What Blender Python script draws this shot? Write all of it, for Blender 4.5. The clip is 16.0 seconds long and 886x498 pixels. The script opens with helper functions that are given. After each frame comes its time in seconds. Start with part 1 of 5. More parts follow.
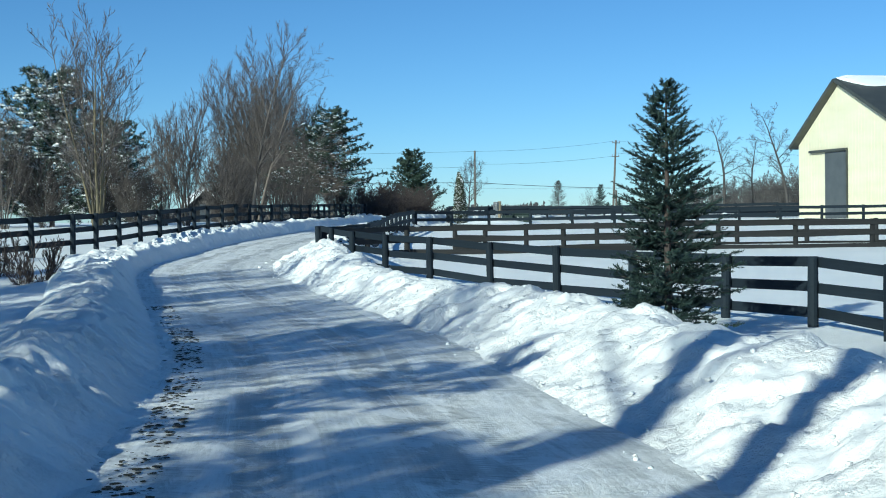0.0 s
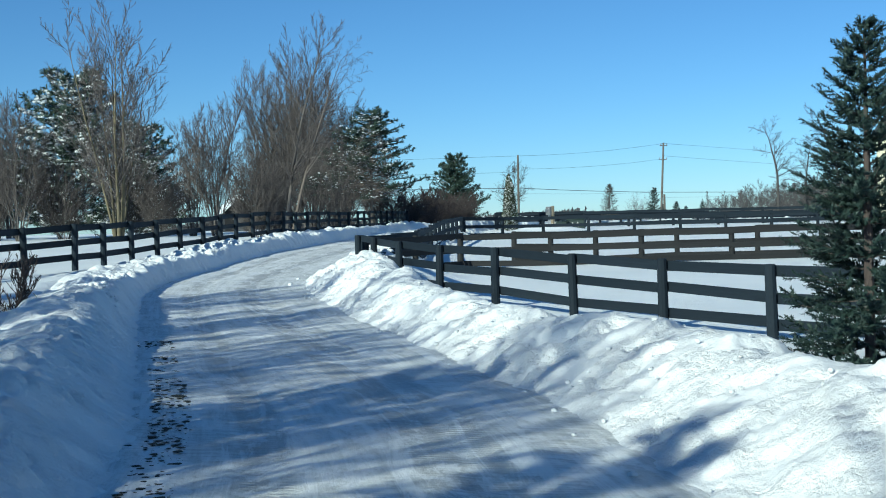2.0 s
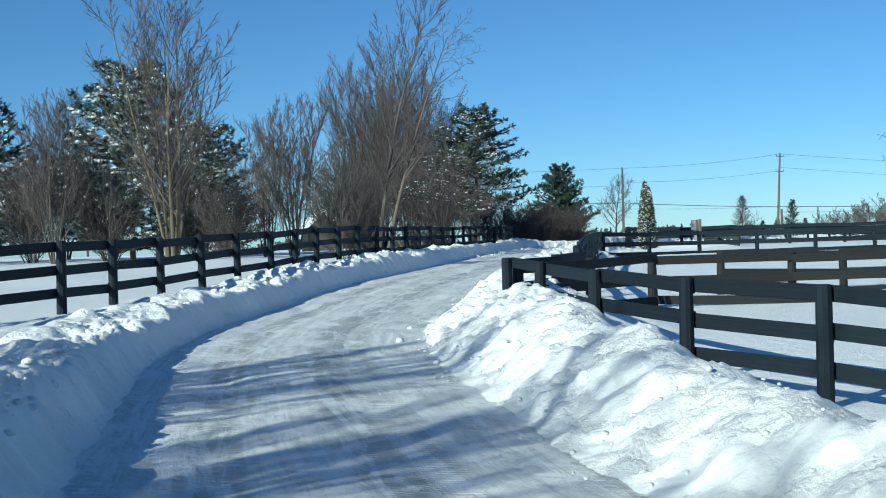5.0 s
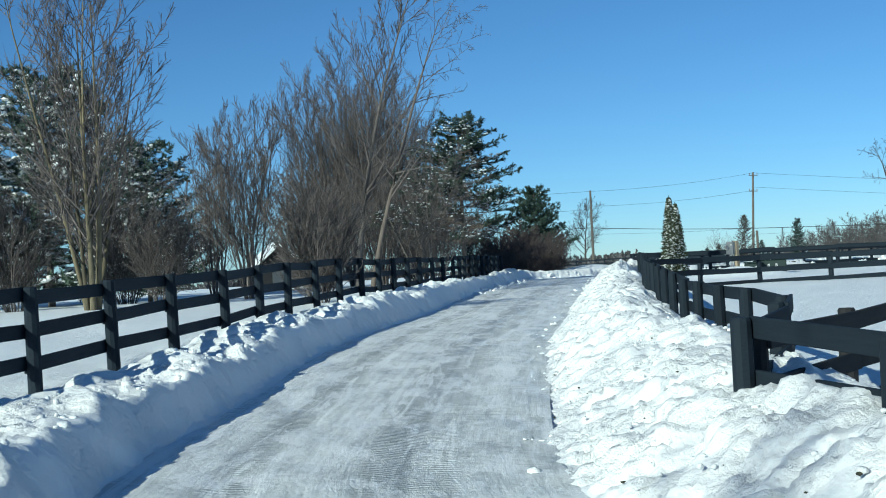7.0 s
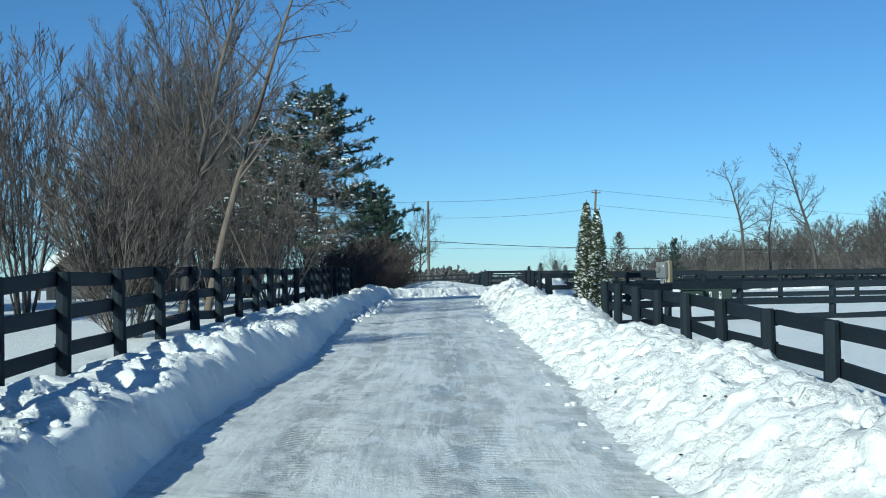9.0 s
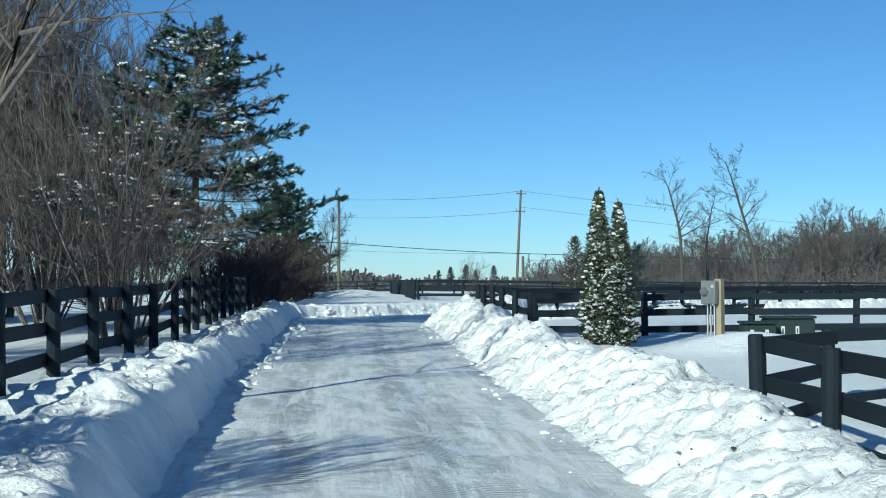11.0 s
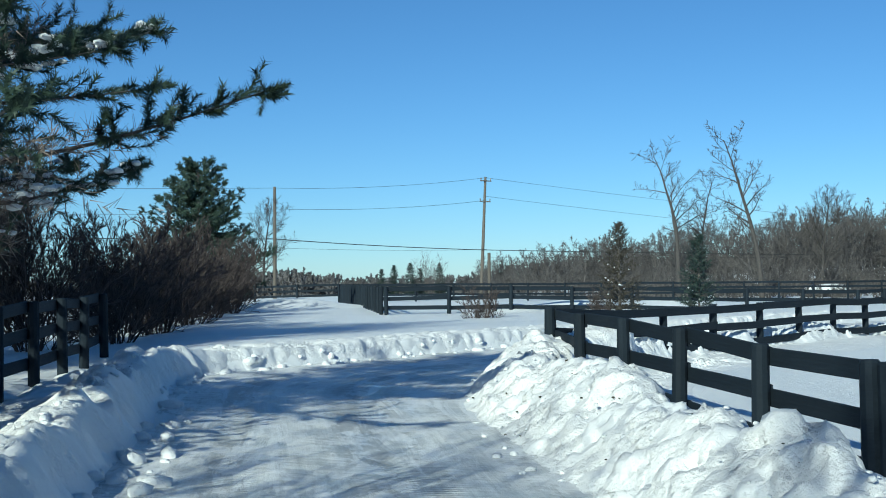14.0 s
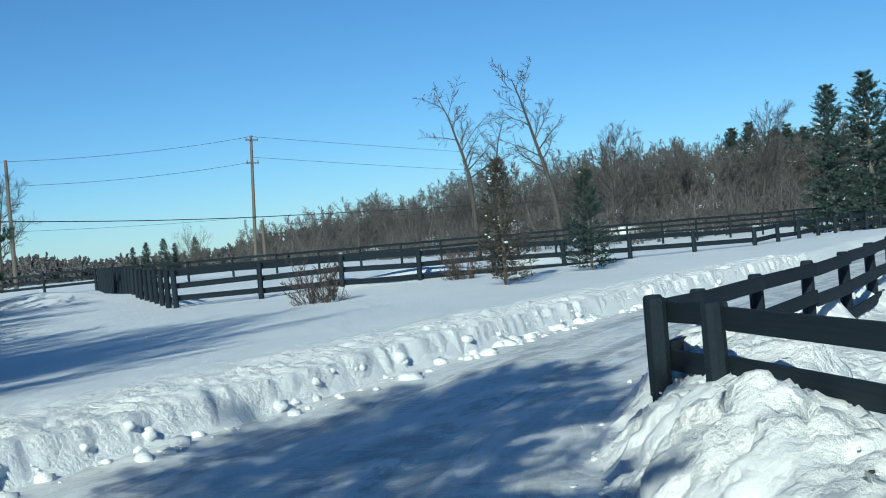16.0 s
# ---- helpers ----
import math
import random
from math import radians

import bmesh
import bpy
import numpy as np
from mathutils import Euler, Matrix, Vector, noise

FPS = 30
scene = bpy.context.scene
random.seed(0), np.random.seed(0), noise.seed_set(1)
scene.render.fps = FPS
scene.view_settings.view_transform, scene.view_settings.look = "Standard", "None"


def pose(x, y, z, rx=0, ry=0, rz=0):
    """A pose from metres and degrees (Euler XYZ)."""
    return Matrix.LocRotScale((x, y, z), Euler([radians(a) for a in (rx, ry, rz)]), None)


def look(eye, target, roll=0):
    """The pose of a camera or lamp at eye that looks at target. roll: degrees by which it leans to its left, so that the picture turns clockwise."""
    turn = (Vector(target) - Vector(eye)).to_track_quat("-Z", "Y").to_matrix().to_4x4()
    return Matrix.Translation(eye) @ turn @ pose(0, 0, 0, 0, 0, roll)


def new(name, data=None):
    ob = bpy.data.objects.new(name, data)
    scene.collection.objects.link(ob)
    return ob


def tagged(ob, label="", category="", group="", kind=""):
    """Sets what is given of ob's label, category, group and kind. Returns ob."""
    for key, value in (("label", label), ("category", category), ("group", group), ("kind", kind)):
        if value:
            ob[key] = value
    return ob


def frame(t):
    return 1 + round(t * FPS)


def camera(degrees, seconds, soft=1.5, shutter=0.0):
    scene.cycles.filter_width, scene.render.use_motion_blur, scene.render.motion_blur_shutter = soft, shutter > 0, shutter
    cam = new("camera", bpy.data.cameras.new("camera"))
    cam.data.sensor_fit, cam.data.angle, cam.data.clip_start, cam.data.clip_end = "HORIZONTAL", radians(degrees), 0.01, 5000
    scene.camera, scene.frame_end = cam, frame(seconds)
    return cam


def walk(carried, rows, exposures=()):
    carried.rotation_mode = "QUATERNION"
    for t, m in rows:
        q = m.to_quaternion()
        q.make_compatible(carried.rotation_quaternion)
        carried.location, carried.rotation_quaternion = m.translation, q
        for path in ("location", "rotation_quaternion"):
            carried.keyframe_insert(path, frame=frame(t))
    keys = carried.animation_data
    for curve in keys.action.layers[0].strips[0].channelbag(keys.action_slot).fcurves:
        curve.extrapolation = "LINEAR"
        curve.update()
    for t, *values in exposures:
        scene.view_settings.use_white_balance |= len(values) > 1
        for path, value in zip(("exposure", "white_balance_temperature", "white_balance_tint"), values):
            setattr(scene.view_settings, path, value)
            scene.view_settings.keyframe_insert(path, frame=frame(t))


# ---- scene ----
cam = camera(38.4, 16.0, 1.0)
METRES, EYE, TILT, LEAN, TURN = 82.0, 1.64, 0.8, 0.0, 0.0
ROWS = [
    (0.0, 0.0, 0.0, 0.0, -0.04, -2.49, 0.98),
    (0.5, -0.0013, 0.0125, -0.0001, 0.48, -2.8, 1.45),
    (1.0, -0.0029, 0.0281, -0.0007, 0.9, -2.82, 1.69),
    (1.5, -0.0045, 0.0448, -0.0011, 1.27, -2.6, 1.71),
    (2.0, -0.0064, 0.0627, -0.0012, 1.7, -2.13, 1.59),
    (2.5, -0.0086, 0.0813, -0.0014, 2.31, -1.66, 1.47),
    (3.0, -0.0113, 0.1014, -0.0018, 3.13, -1.36, 1.4),
    (3.5, -0.015, 0.1242, -0.0023, 4.1, -1.43, 1.38),
    (4.0, -0.0195, 0.1487, -0.0029, 5.03, -1.76, 1.22),
    (6.5, -0.053, 0.2888, -0.0036, 5.01, 0.05, 3.07),
    (7.0, -0.0605, 0.3198, -0.0032, 3.13, 0.09, 3.24),
    (7.5, -0.0674, 0.3517, -0.003, 0.97, 0.11, 2.83),
    (8.0, -0.0738, 0.3869, -0.0027, -1.4, 0.19, 2.04),
    (8.5, -0.0782, 0.4194, -0.0026, -3.3, 0.26, 1.45),
    (9.0, -0.0813, 0.4564, -0.0028, -5.21, 0.32, 1.09),
    (9.5, -0.0825, 0.4941, -0.0023, -6.88, 0.45, 0.72),
    (12.0, -0.0686, 0.6885, -0.0006, -9.86, 0.35, 0.12),
    (12.5, -0.0652, 0.7274, -0.0008, -9.81, 0.39, 0.25),
    (13.0, -0.0617, 0.7693, -0.0006, -10.23, 0.4, 0.34),
    (13.5, -0.0585, 0.8063, -0.0005, -11.02, 0.41, 0.45),
    (14.0, -0.0551, 0.8458, -0.0007, -12.3, 0.27, 0.68),
    (14.5, -0.0519, 0.8843, -0.0009, -14.06, 0.0, 1.38),
    (15.0, -0.0491, 0.9213, -0.0011, -16.4, -0.44, 2.4),
    (15.5, -0.0458, 0.9588, -0.0013, -19.78, -1.11, 3.74),
    (16.0, -0.0426, 0.9903, -0.0017, -23.51, -1.87, 4.81),
]
walk(cam, [(t, pose(0, 0, EYE, TILT, LEAN, TURN) @ pose(METRES * x, METRES * y, METRES * z, 90 + pitch, roll, yaw)) for t, x, y, z, yaw, pitch, roll in ROWS],
     [(0.0, 0.26, 5050, -5), (4.0, 0.26, 5050, -5), (7.0, 0.15, 5050, -5), (9.5, 0.14, 5050, -5), (12.0, 0.16, 5050, -5), (14.5, 0.12, 5050, -5), (16.0, 0.06, 5050, -5)])

# ---- light ----
SUN_EL, SUN_AZ = 25.0, 218.0   # degrees above the horizon; clockwise from +y
world = bpy.data.worlds.new("world")
scene.world = world
world.use_nodes = True
wn = world.node_tree.nodes
sky = wn.new("ShaderNodeTexSky")
sky.sky_type, sky.sun_disc = "NISHITA", False
sky.sun_elevation, sky.sun_rotation = radians(SUN_EL), radians(SUN_AZ)
sky.air_density, sky.dust_density, sky.ozone_density = 0.75, 0.05, 2.8
wn["Background"].inputs["Strength"].default_value = 0.074
# a clear winter sky, deeper blue than the model's
deep = wn.new("ShaderNodeMix")
deep.data_type, deep.blend_type = "RGBA", "MULTIPLY"
deep.inputs[0].default_value, deep.inputs[7].default_value = 1.0, (0.83, 0.95, 1.03, 1)
world.node_tree.links.new(sky.outputs[0], deep.inputs[6])
world.node_tree.links.new(deep.outputs[2], wn["Background"].inputs["Color"])
sun_data = bpy.data.lights.new("sun", "SUN")
sun_data.energy, sun_data.angle, sun_data.color = 4.9, radians(0.55), (1.0, 0.87, 0.64)
sun = new("sun", sun_data)
to_sun = Vector((math.sin(radians(SUN_AZ)) * math.cos(radians(SUN_EL)), math.cos(radians(SUN_AZ)) * math.cos(radians(SUN_EL)), math.sin(radians(SUN_EL))))
sun.matrix_world = look(to_sun * 100, (0, 0, 0))


# ---- materials ----
def material(name, base, rough=0.7, metal=0.0):
    m = bpy.data.materials.new(name)
    m.use_nodes = True
    b = m.node_tree.nodes["Principled BSDF"]
    b.inputs["Base Color"].default_value = (*base, 1)
    b.inputs["Roughness"].default_value, b.inputs["Metallic"].default_value = rough, metal
    return m, m.node_tree, b


def coords(tree, kind, scale):
    """Scaled texture coordinates: Object, Generated or UV."""
    tc = tree.nodes.new("ShaderNodeTexCoord")
    mp = tree.nodes.new("ShaderNodeMapping")
    mp.inputs["Scale"].default_value = scale
    tree.links.new(tc.outputs[kind], mp.inputs["Vector"])
    return mp.outputs[0]


def noisy(tree, vec, scale, detail=4.0, rough=0.55, distort=0.0):
    n = tree.nodes.new("ShaderNodeTexNoise")
    n.inputs["Scale"].default_value, n.inputs["Detail"].default_value = scale, detail
    n.inputs["Roughness"].default_value, n.inputs["Distortion"].default_value = rough, distort
    tree.links.new(vec, n.inputs["Vector"])
    return n.outputs["Fac"]


def ramp(tree, fac, stops):
    r = tree.nodes.new("ShaderNodeValToRGB")
    els = r.color_ramp.elements
    while len(els) < len(stops):
        els.new(0.5)
    for e, (p, c) in zip(els, stops):
        e.position, e.color = p, (*c, 1) if len(c) == 3 else c
    tree.links.new(fac, r.inputs[0])
    return r.outputs[0]


def mixed(tree, fac, a, b, blend="MIX"):
    n = tree.nodes.new("ShaderNodeMix")
    n.data_type, n.blend_type = "RGBA", blend
    for value, socket in ((fac, 0), (a, 6), (b, 7)):
        if isinstance(value, (int, float)):
            n.inputs[socket].default_value = value
        elif isinstance(value, tuple):
            n.inputs[socket].default_value = (*value, 1)
        else:
            tree.links.new(value, n.inputs[socket])
    return n.outputs[2]


def bumped(tree, b, height, strength, distance):
    n = tree.nodes.new("ShaderNodeBump")
    n.inputs["Strength"].default_value, n.inputs["Distance"].default_value = strength, distance
    tree.links.new(height, n.inputs["Height"])
    tree.links.new(n.outputs[0], b.inputs["Normal"])


def by_object(tree):
    return tree.nodes.new("ShaderNodeObjectInfo").outputs["Random"]


def snow_material(name, fine, relief=0.075, crumbs=0.4, detail=7):
    m, t, b = material(name, (0.86, 0.88, 0.9), 0.55)
    v = coords(t, "Object", (1, 1, 1))
    big = noisy(t, v, 0.35, 3)
    t.links.new(ramp(t, big, [(0.3, (0.82, 0.84, 0.85)), (0.7, (0.89, 0.9, 0.9))]), b.inputs["Base Color"])
    small = noisy(t, v, fine, detail, 0.6)
    crumb = noisy(t, v, fine * 5, 4, 0.7)
    bumped(t, b, mixed(t, crumbs, small, crumb), 0.75, relief)
    return m


SNOW = snow_material("snow", 5.0)


def ploughed_material():
    """Snow broken into angular clods of two sizes, with crumbs between them."""
    m, t, b = material("ploughed_snow", (0.87, 0.88, 0.89), 0.6)
    v = coords(t, "Object", (1, 1, 1))
    t.links.new(ramp(t, noisy(t, v, 0.8, 5, 0.6), [(0.3, (0.82, 0.83, 0.83)), (0.7, (0.89, 0.89, 0.88))]), b.inputs["Base Color"])
    warp = t.nodes.new("ShaderNodeMix")
    warp.data_type, warp.blend_type = "RGBA", "LINEAR_LIGHT"
    warp.inputs[0].default_value = 0.05
    n = t.nodes.new("ShaderNodeTexNoise")
    n.inputs["Scale"].default_value, n.inputs["Detail"].default_value = 14.0, 3.0
    t.links.new(v, n.inputs["Vector"])
    t.links.new(v, warp.inputs[6])
    t.links.new(n.outputs["Color"], warp.inputs[7])
    def cells(scale):
        c = t.nodes.new("ShaderNodeTexVoronoi")
        c.inputs["Scale"].default_value = scale
        t.links.new(warp.outputs[2], c.inputs["Vector"])
        sub = t.nodes.new("ShaderNodeMath")
        sub.operation = "MULTIPLY_ADD"
        sub.inputs[1].default_value = -0.9
        t.links.new(c.outputs["Distance"], sub.inputs[0])
        t.links.new(c.outputs["Color"], sub.inputs[2])
        return sub.outputs[0]
    rough = mixed(t, 0.35, cells(7.0), cells(17.0))
    rough = mixed(t, 0.4, rough, noisy(t, v, 30.0, 6, 0.7))
    patch = ramp(t, noisy(t, v, 1.6, 3), [(0.38, (0.25, 0.25, 0.25)), (0.58, (1, 1, 1))])
    bumped(t, b, mixed(t, 1.0, rough, patch, "MULTIPLY"), 0.9, 0.06)
    return m


BANK = ploughed_material()
LUMP = snow_material("snow_lump", 9.0)


def road_material():
    m, t, b = material("packed_snow_road", (0.5, 0.5, 0.5), 0.45)
    uv = coords(t, "UV", (1, 1, 1))
    streak = noisy(t, coords(t, "UV", (3.0, 0.4, 1)), 2.2, 8, 0.66, 0.2)
    fine_streak = noisy(t, coords(t, "UV", (8.0, 0.2, 1)), 1.5, 6, 0.7, 0.35)
    patch = noisy(t, coords(t, "UV", (1.2, 0.6, 1)), 1.8, 8, 0.7, 0.4)
    grit = noisy(t, uv, 16.0, 6, 0.75)
    # wheel tracks worn darker, with paler strips between and beside them
    sep = t.nodes.new("ShaderNodeSeparateXYZ")
    t.links.new(coords(t, "UV", (1 / 3.5, 1, 1)), sep.inputs[0])
    add = t.nodes.new("ShaderNodeMath")
    add.operation = "MULTIPLY_ADD"
    add.inputs[1].default_value = 0.08
    t.links.new(noisy(t, coords(t, "UV", (0.6, 0.12, 1)), 1.0, 4, 0.6), add.inputs[0])
    t.links.new(sep.outputs[0], add.inputs[2])
    g = lambda k: (k, k, k * 0.99)
    tracks = ramp(t, add.outputs[0], [(0.1, g(0.98)), (0.24, g(0.97)), (0.27, g(0.68)), (0.35, g(0.75)), (0.38, g(1.0)), (0.58, g(0.95)), (0.62, g(0.7)), (0.71, g(0.66)), (0.73, g(1.0)), (0.8, g(0.78)), (0.84, g(0.98)), (1.0, g(0.9))])
    lanes = ramp(t, add.outputs[0], [(0.25, g(0)), (0.27, g(1)), (0.36, g(1)), (0.38, g(0)), (0.6, g(0)), (0.62, g(1)), (0.82, g(1)), (0.85, g(0))])
    # tread marks pressed into the snow
    tread = t.nodes.new("ShaderNodeTexWave")
    tread.wave_type, tread.bands_direction = "BANDS", "Y"
    tread.inputs["Scale"].default_value, tread.inputs["Distortion"].default_value = 4.0, 0.6
    t.links.new(uv, tread.inputs["Vector"])
    ice = ramp(t, streak, [(0.38, (0.55, 0.56, 0.55)), (0.46, (0.76, 0.77, 0.76)), (0.55, (0.9, 0.9, 0.89))])
    worn = ramp(t, patch, [(0.4, (0.48, 0.49, 0.47)), (0.47, (0.74, 0.74, 0.73)), (0.55, (0.9, 0.9, 0.89))])
    col = mixed(t, 0.5, ice, worn)
    loose = noisy(t, coords(t, "UV", (1.4, 0.7, 1)), 1.5, 9, 0.75, 0.3)
    col = mixed(t, 0.42, col, ramp(t, fine_streak, [(0.35, (0.55, 0.55, 0.54)), (0.6, (1, 1, 1))]), "MULTIPLY")
    col = mixed(t, 1.0, col, tracks, "MULTIPLY")
    col = mixed(t, 0.5, col, ramp(t, grit, [(0.36, (0.5, 0.49, 0.46)), (0.46, (1, 1, 1))]), "MULTIPLY")
    col = mixed(t, ramp(t, loose, [(0.5, (0, 0, 0)), (0.56, (0.75, 0.75, 0.75))]), col, (0.86, 0.86, 0.86))
    pressed = mixed(t, 1.0, mixed(t, 1.0, lanes, tread.outputs["Fac"], "MULTIPLY"), ramp(t, loose, [(0.46, g(1)), (0.54, g(0.15))]), "MULTIPLY")
    col = mixed(t, mixed(t, 0.7, (0, 0, 0), pressed), col, (0.5, 0.5, 0.49))
    # cross ripples where the blade chattered
    chatter = noisy(t, coords(t, "UV", (1.3, 7.0, 1)), 1.6, 5, 0.65, 0.4)
    where = ramp(t, noisy(t, coords(t, "UV", (0.7, 0.35, 1)), 1.3, 4, 0.6), [(0.48, g(0)), (0.58, g(0.6))])
    col = mixed(t, where, col, mixed(t, 1.0, col, ramp(t, chatter, [(0.42, g(0.62)), (0.55, g(1.06))]), "MULTIPLY"))
    # long scrapes of clean snow left by the blade
    scrape = noisy(t, coords(t, "UV", (2.2, 0.22, 1)), 1.7, 7, 0.68, 0.7)
    col = mixed(t, ramp(t, scrape, [(0.53, g(0)), (0.6, g(0.7))]), col, (0.9, 0.9, 0.89))
    t.links.new(col, b.inputs["Base Color"])
    t.links.new(ramp(t, patch, [(0.35, (0.28, 0.28, 0.28)), (0.6, (0.62, 0.62, 0.62))]), b.inputs["Roughness"])
    h = mixed(t, 0.5, mixed(t, 0.5, streak, mixed(t, 0.5, fine_streak, chatter)), mixed(t, 0.3, grit, pressed))
    bumped(t, b, h, 0.8, 0.05)
    return m


ROAD = road_material()


def wood_material(name, dark, light, rough=0.75):
    m, t, b = material(name, dark, rough)
    grain = noisy(t, coords(t, "Object", (1.5, 14, 14)), 3.0, 6, 0.65)
    wear = noisy(t, coords(t, "Object", (0.7, 0.7, 2.0)), 1.4, 4)
    col = ramp(t, grain, [(0.35, dark), (0.75, light)])
    col = mixed(t, wear, col, light)
    col = mixed(t, by_object(t), col, mixed(t, 0.5, col, dark))
    t.links.new(col, b.inputs["Base Color"])
    b.inputs["Specular IOR Level"].default_value = 0.2
    bumped(t, b, grain, 0.4, 0.01)
    return m


BLACK_WOOD = wood_material("black_stained_board", (0.0065, 0.0105, 0.016), (0.019, 0.028, 0.039))
GREY_WOOD = wood_material("weathered_board", (0.01, 0.011, 0.012), (0.034, 0.034, 0.035))


def bark_material(name, dark, light):
    m, t, b = material(name, dark, 0.9)
    n = noisy(t, coords(t, "Object", (6, 6, 1.4)), 2.5, 5, 0.65)
    col = ramp(t, n, [(0.3, dark), (0.7, light)])
    col = mixed(t, by_object(t), col, mixed(t, 0.3, col, dark))
    # each limb and twig has its own tone
    own = t.nodes.new("ShaderNodeNewGeometry").outputs["Random Per Island"]
    t.links.new(mixed(t, 1.0, col, ramp(t, own, [(0.0, (0.45, 0.45, 0.45)), (0.5, (0.95, 0.93, 0.9)), (1.0, (1.6, 1.52, 1.42))]), "MULTIPLY"), b.inputs["Base Color"])
    bumped(t, b, n, 0.6, 0.03)
    return m


DRY_TWIG = bark_material("dry_twigs", (0.12, 0.1, 0.088), (0.26, 0.22, 0.195))
BARK = bark_material("grey_brown_bark", (0.07, 0.063, 0.058), (0.185, 0.167, 0.153))
TWIG = bark_material("brown_twigs", (0.06, 0.053, 0.051), (0.155, 0.138, 0.132))
MOSSY = bark_material("yellowed_bark", (0.09, 0.078, 0.05), (0.22, 0.19, 0.115))
PALE = bark_material("pale_bark", (0.075, 0.063, 0.054), (0.17, 0.145, 0.125))
SHRUB = bark_material("dark_red_twigs", (0.042, 0.034, 0.033), (0.1, 0.08, 0.074))
OAK_BARK = bark_material("dark_oak_bark", (0.035, 0.033, 0.032), (0.085, 0.079, 0.076))
# blue-grey tint puts the haze of distance into the bark colour
HAZY_WOOD = bark_material("haze_tinted_far_bark", (0.1, 0.1, 0.108), (0.16, 0.158, 0.165))
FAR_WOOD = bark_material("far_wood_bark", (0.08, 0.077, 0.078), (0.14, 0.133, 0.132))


def needle_material(name, dark, light):
    m, t, b = material(name, dark, 0.6)
    geo = t.nodes.new("ShaderNodeNewGeometry")
    n = noisy(t, coords(t, "Object", (1, 1, 1)), 1.8, 3)
    col = ramp(t, n, [(0.3, dark), (0.7, light)])
    col = mixed(t, geo.outputs["Random Per Island"], col, mixed(t, 0.6, col, dark))
    t.links.new(col, b.inputs["Base Color"])
    return m


SPRUCE_NEEDLE = needle_material("spruce_needles", (0.012, 0.026, 0.02), (0.04, 0.07, 0.055))
PINE_NEEDLE = needle_material("pine_needles", (0.02, 0.038, 0.025), (0.064, 0.1, 0.066))
CEDAR_LEAF = needle_material("cedar_sprays", (0.02, 0.03, 0.012), (0.07, 0.085, 0.035))
DRY_NEEDLE = needle_material("browned_needles", (0.03, 0.027, 0.017), (0.075, 0.06, 0.038))

BARN_WALL, _t, _b = material("cream_metal_siding", (0.66, 0.62, 0.45), 0.5)
_n = noisy(_t, coords(_t, "Object", (0.3, 0.3, 1.0)), 1.2, 4)
_t.links.new(ramp(_t, _n, [(0.3, (0.62, 0.58, 0.42)), (0.7, (0.7, 0.67, 0.5))]), _b.inputs["Base Color"])
ROOFING, _t, _b = material("dark_metal_roofing", (0.06, 0.065, 0.06), 0.45, 0.3)
_n = noisy(_t, coords(_t, "Object", (0.5, 0.5, 0.5)), 2.0, 4)
_t.links.new(ramp(_t, _n, [(0.3, (0.05, 0.055, 0.05)), (0.7, (0.09, 0.095, 0.085))]), _b.inputs["Base Color"])
DARK_GAP, _t, _b = material("dark_sliding_door", (0.07, 0.08, 0.09), 0.6)
_n = noisy(_t, coords(_t, "Object", (1, 1, 1)), 1.0, 3)
_t.links.new(ramp(_t, _n, [(0.3, (0.055, 0.065, 0.075)), (0.7, (0.085, 0.095, 0.105))]), _b.inputs["Base Color"])
GREY_PAINT, _t, _b = material("grey_enamel", (0.22, 0.23, 0.24), 0.45, 0.2)
GREEN_PAINT, _t, _b = material("dark_green_enamel", (0.008, 0.022, 0.018), 0.6)
WHITE_LABEL, _t, _b = material("white_label", (0.55, 0.55, 0.55), 0.5)
WIRE, _t, _b = material("black_cable", (0.02, 0.02, 0.022), 0.6)
STEEL, _t, _b = material("galvanised_steel", (0.4, 0.41, 0.42), 0.4, 0.8)
POLE_WOOD = wood_material("pole_timber", (0.06, 0.052, 0.043), (0.17, 0.15, 0.125))
POST_WOOD = wood_material("raw_timber", (0.22, 0.18, 0.12), (0.42, 0.36, 0.26))
GRASS, _t, _b = material("dead_grass_soil", (0.03, 0.03, 0.02), 0.9)
_n = noisy(_t, coords(_t, "Object", (1, 1, 1)), 3.0, 4)
_t.links.new(ramp(_t, _n, [(0.3, (0.018, 0.02, 0.012)), (0.7, (0.06, 0.055, 0.035))]), _b.inputs["Base Color"])


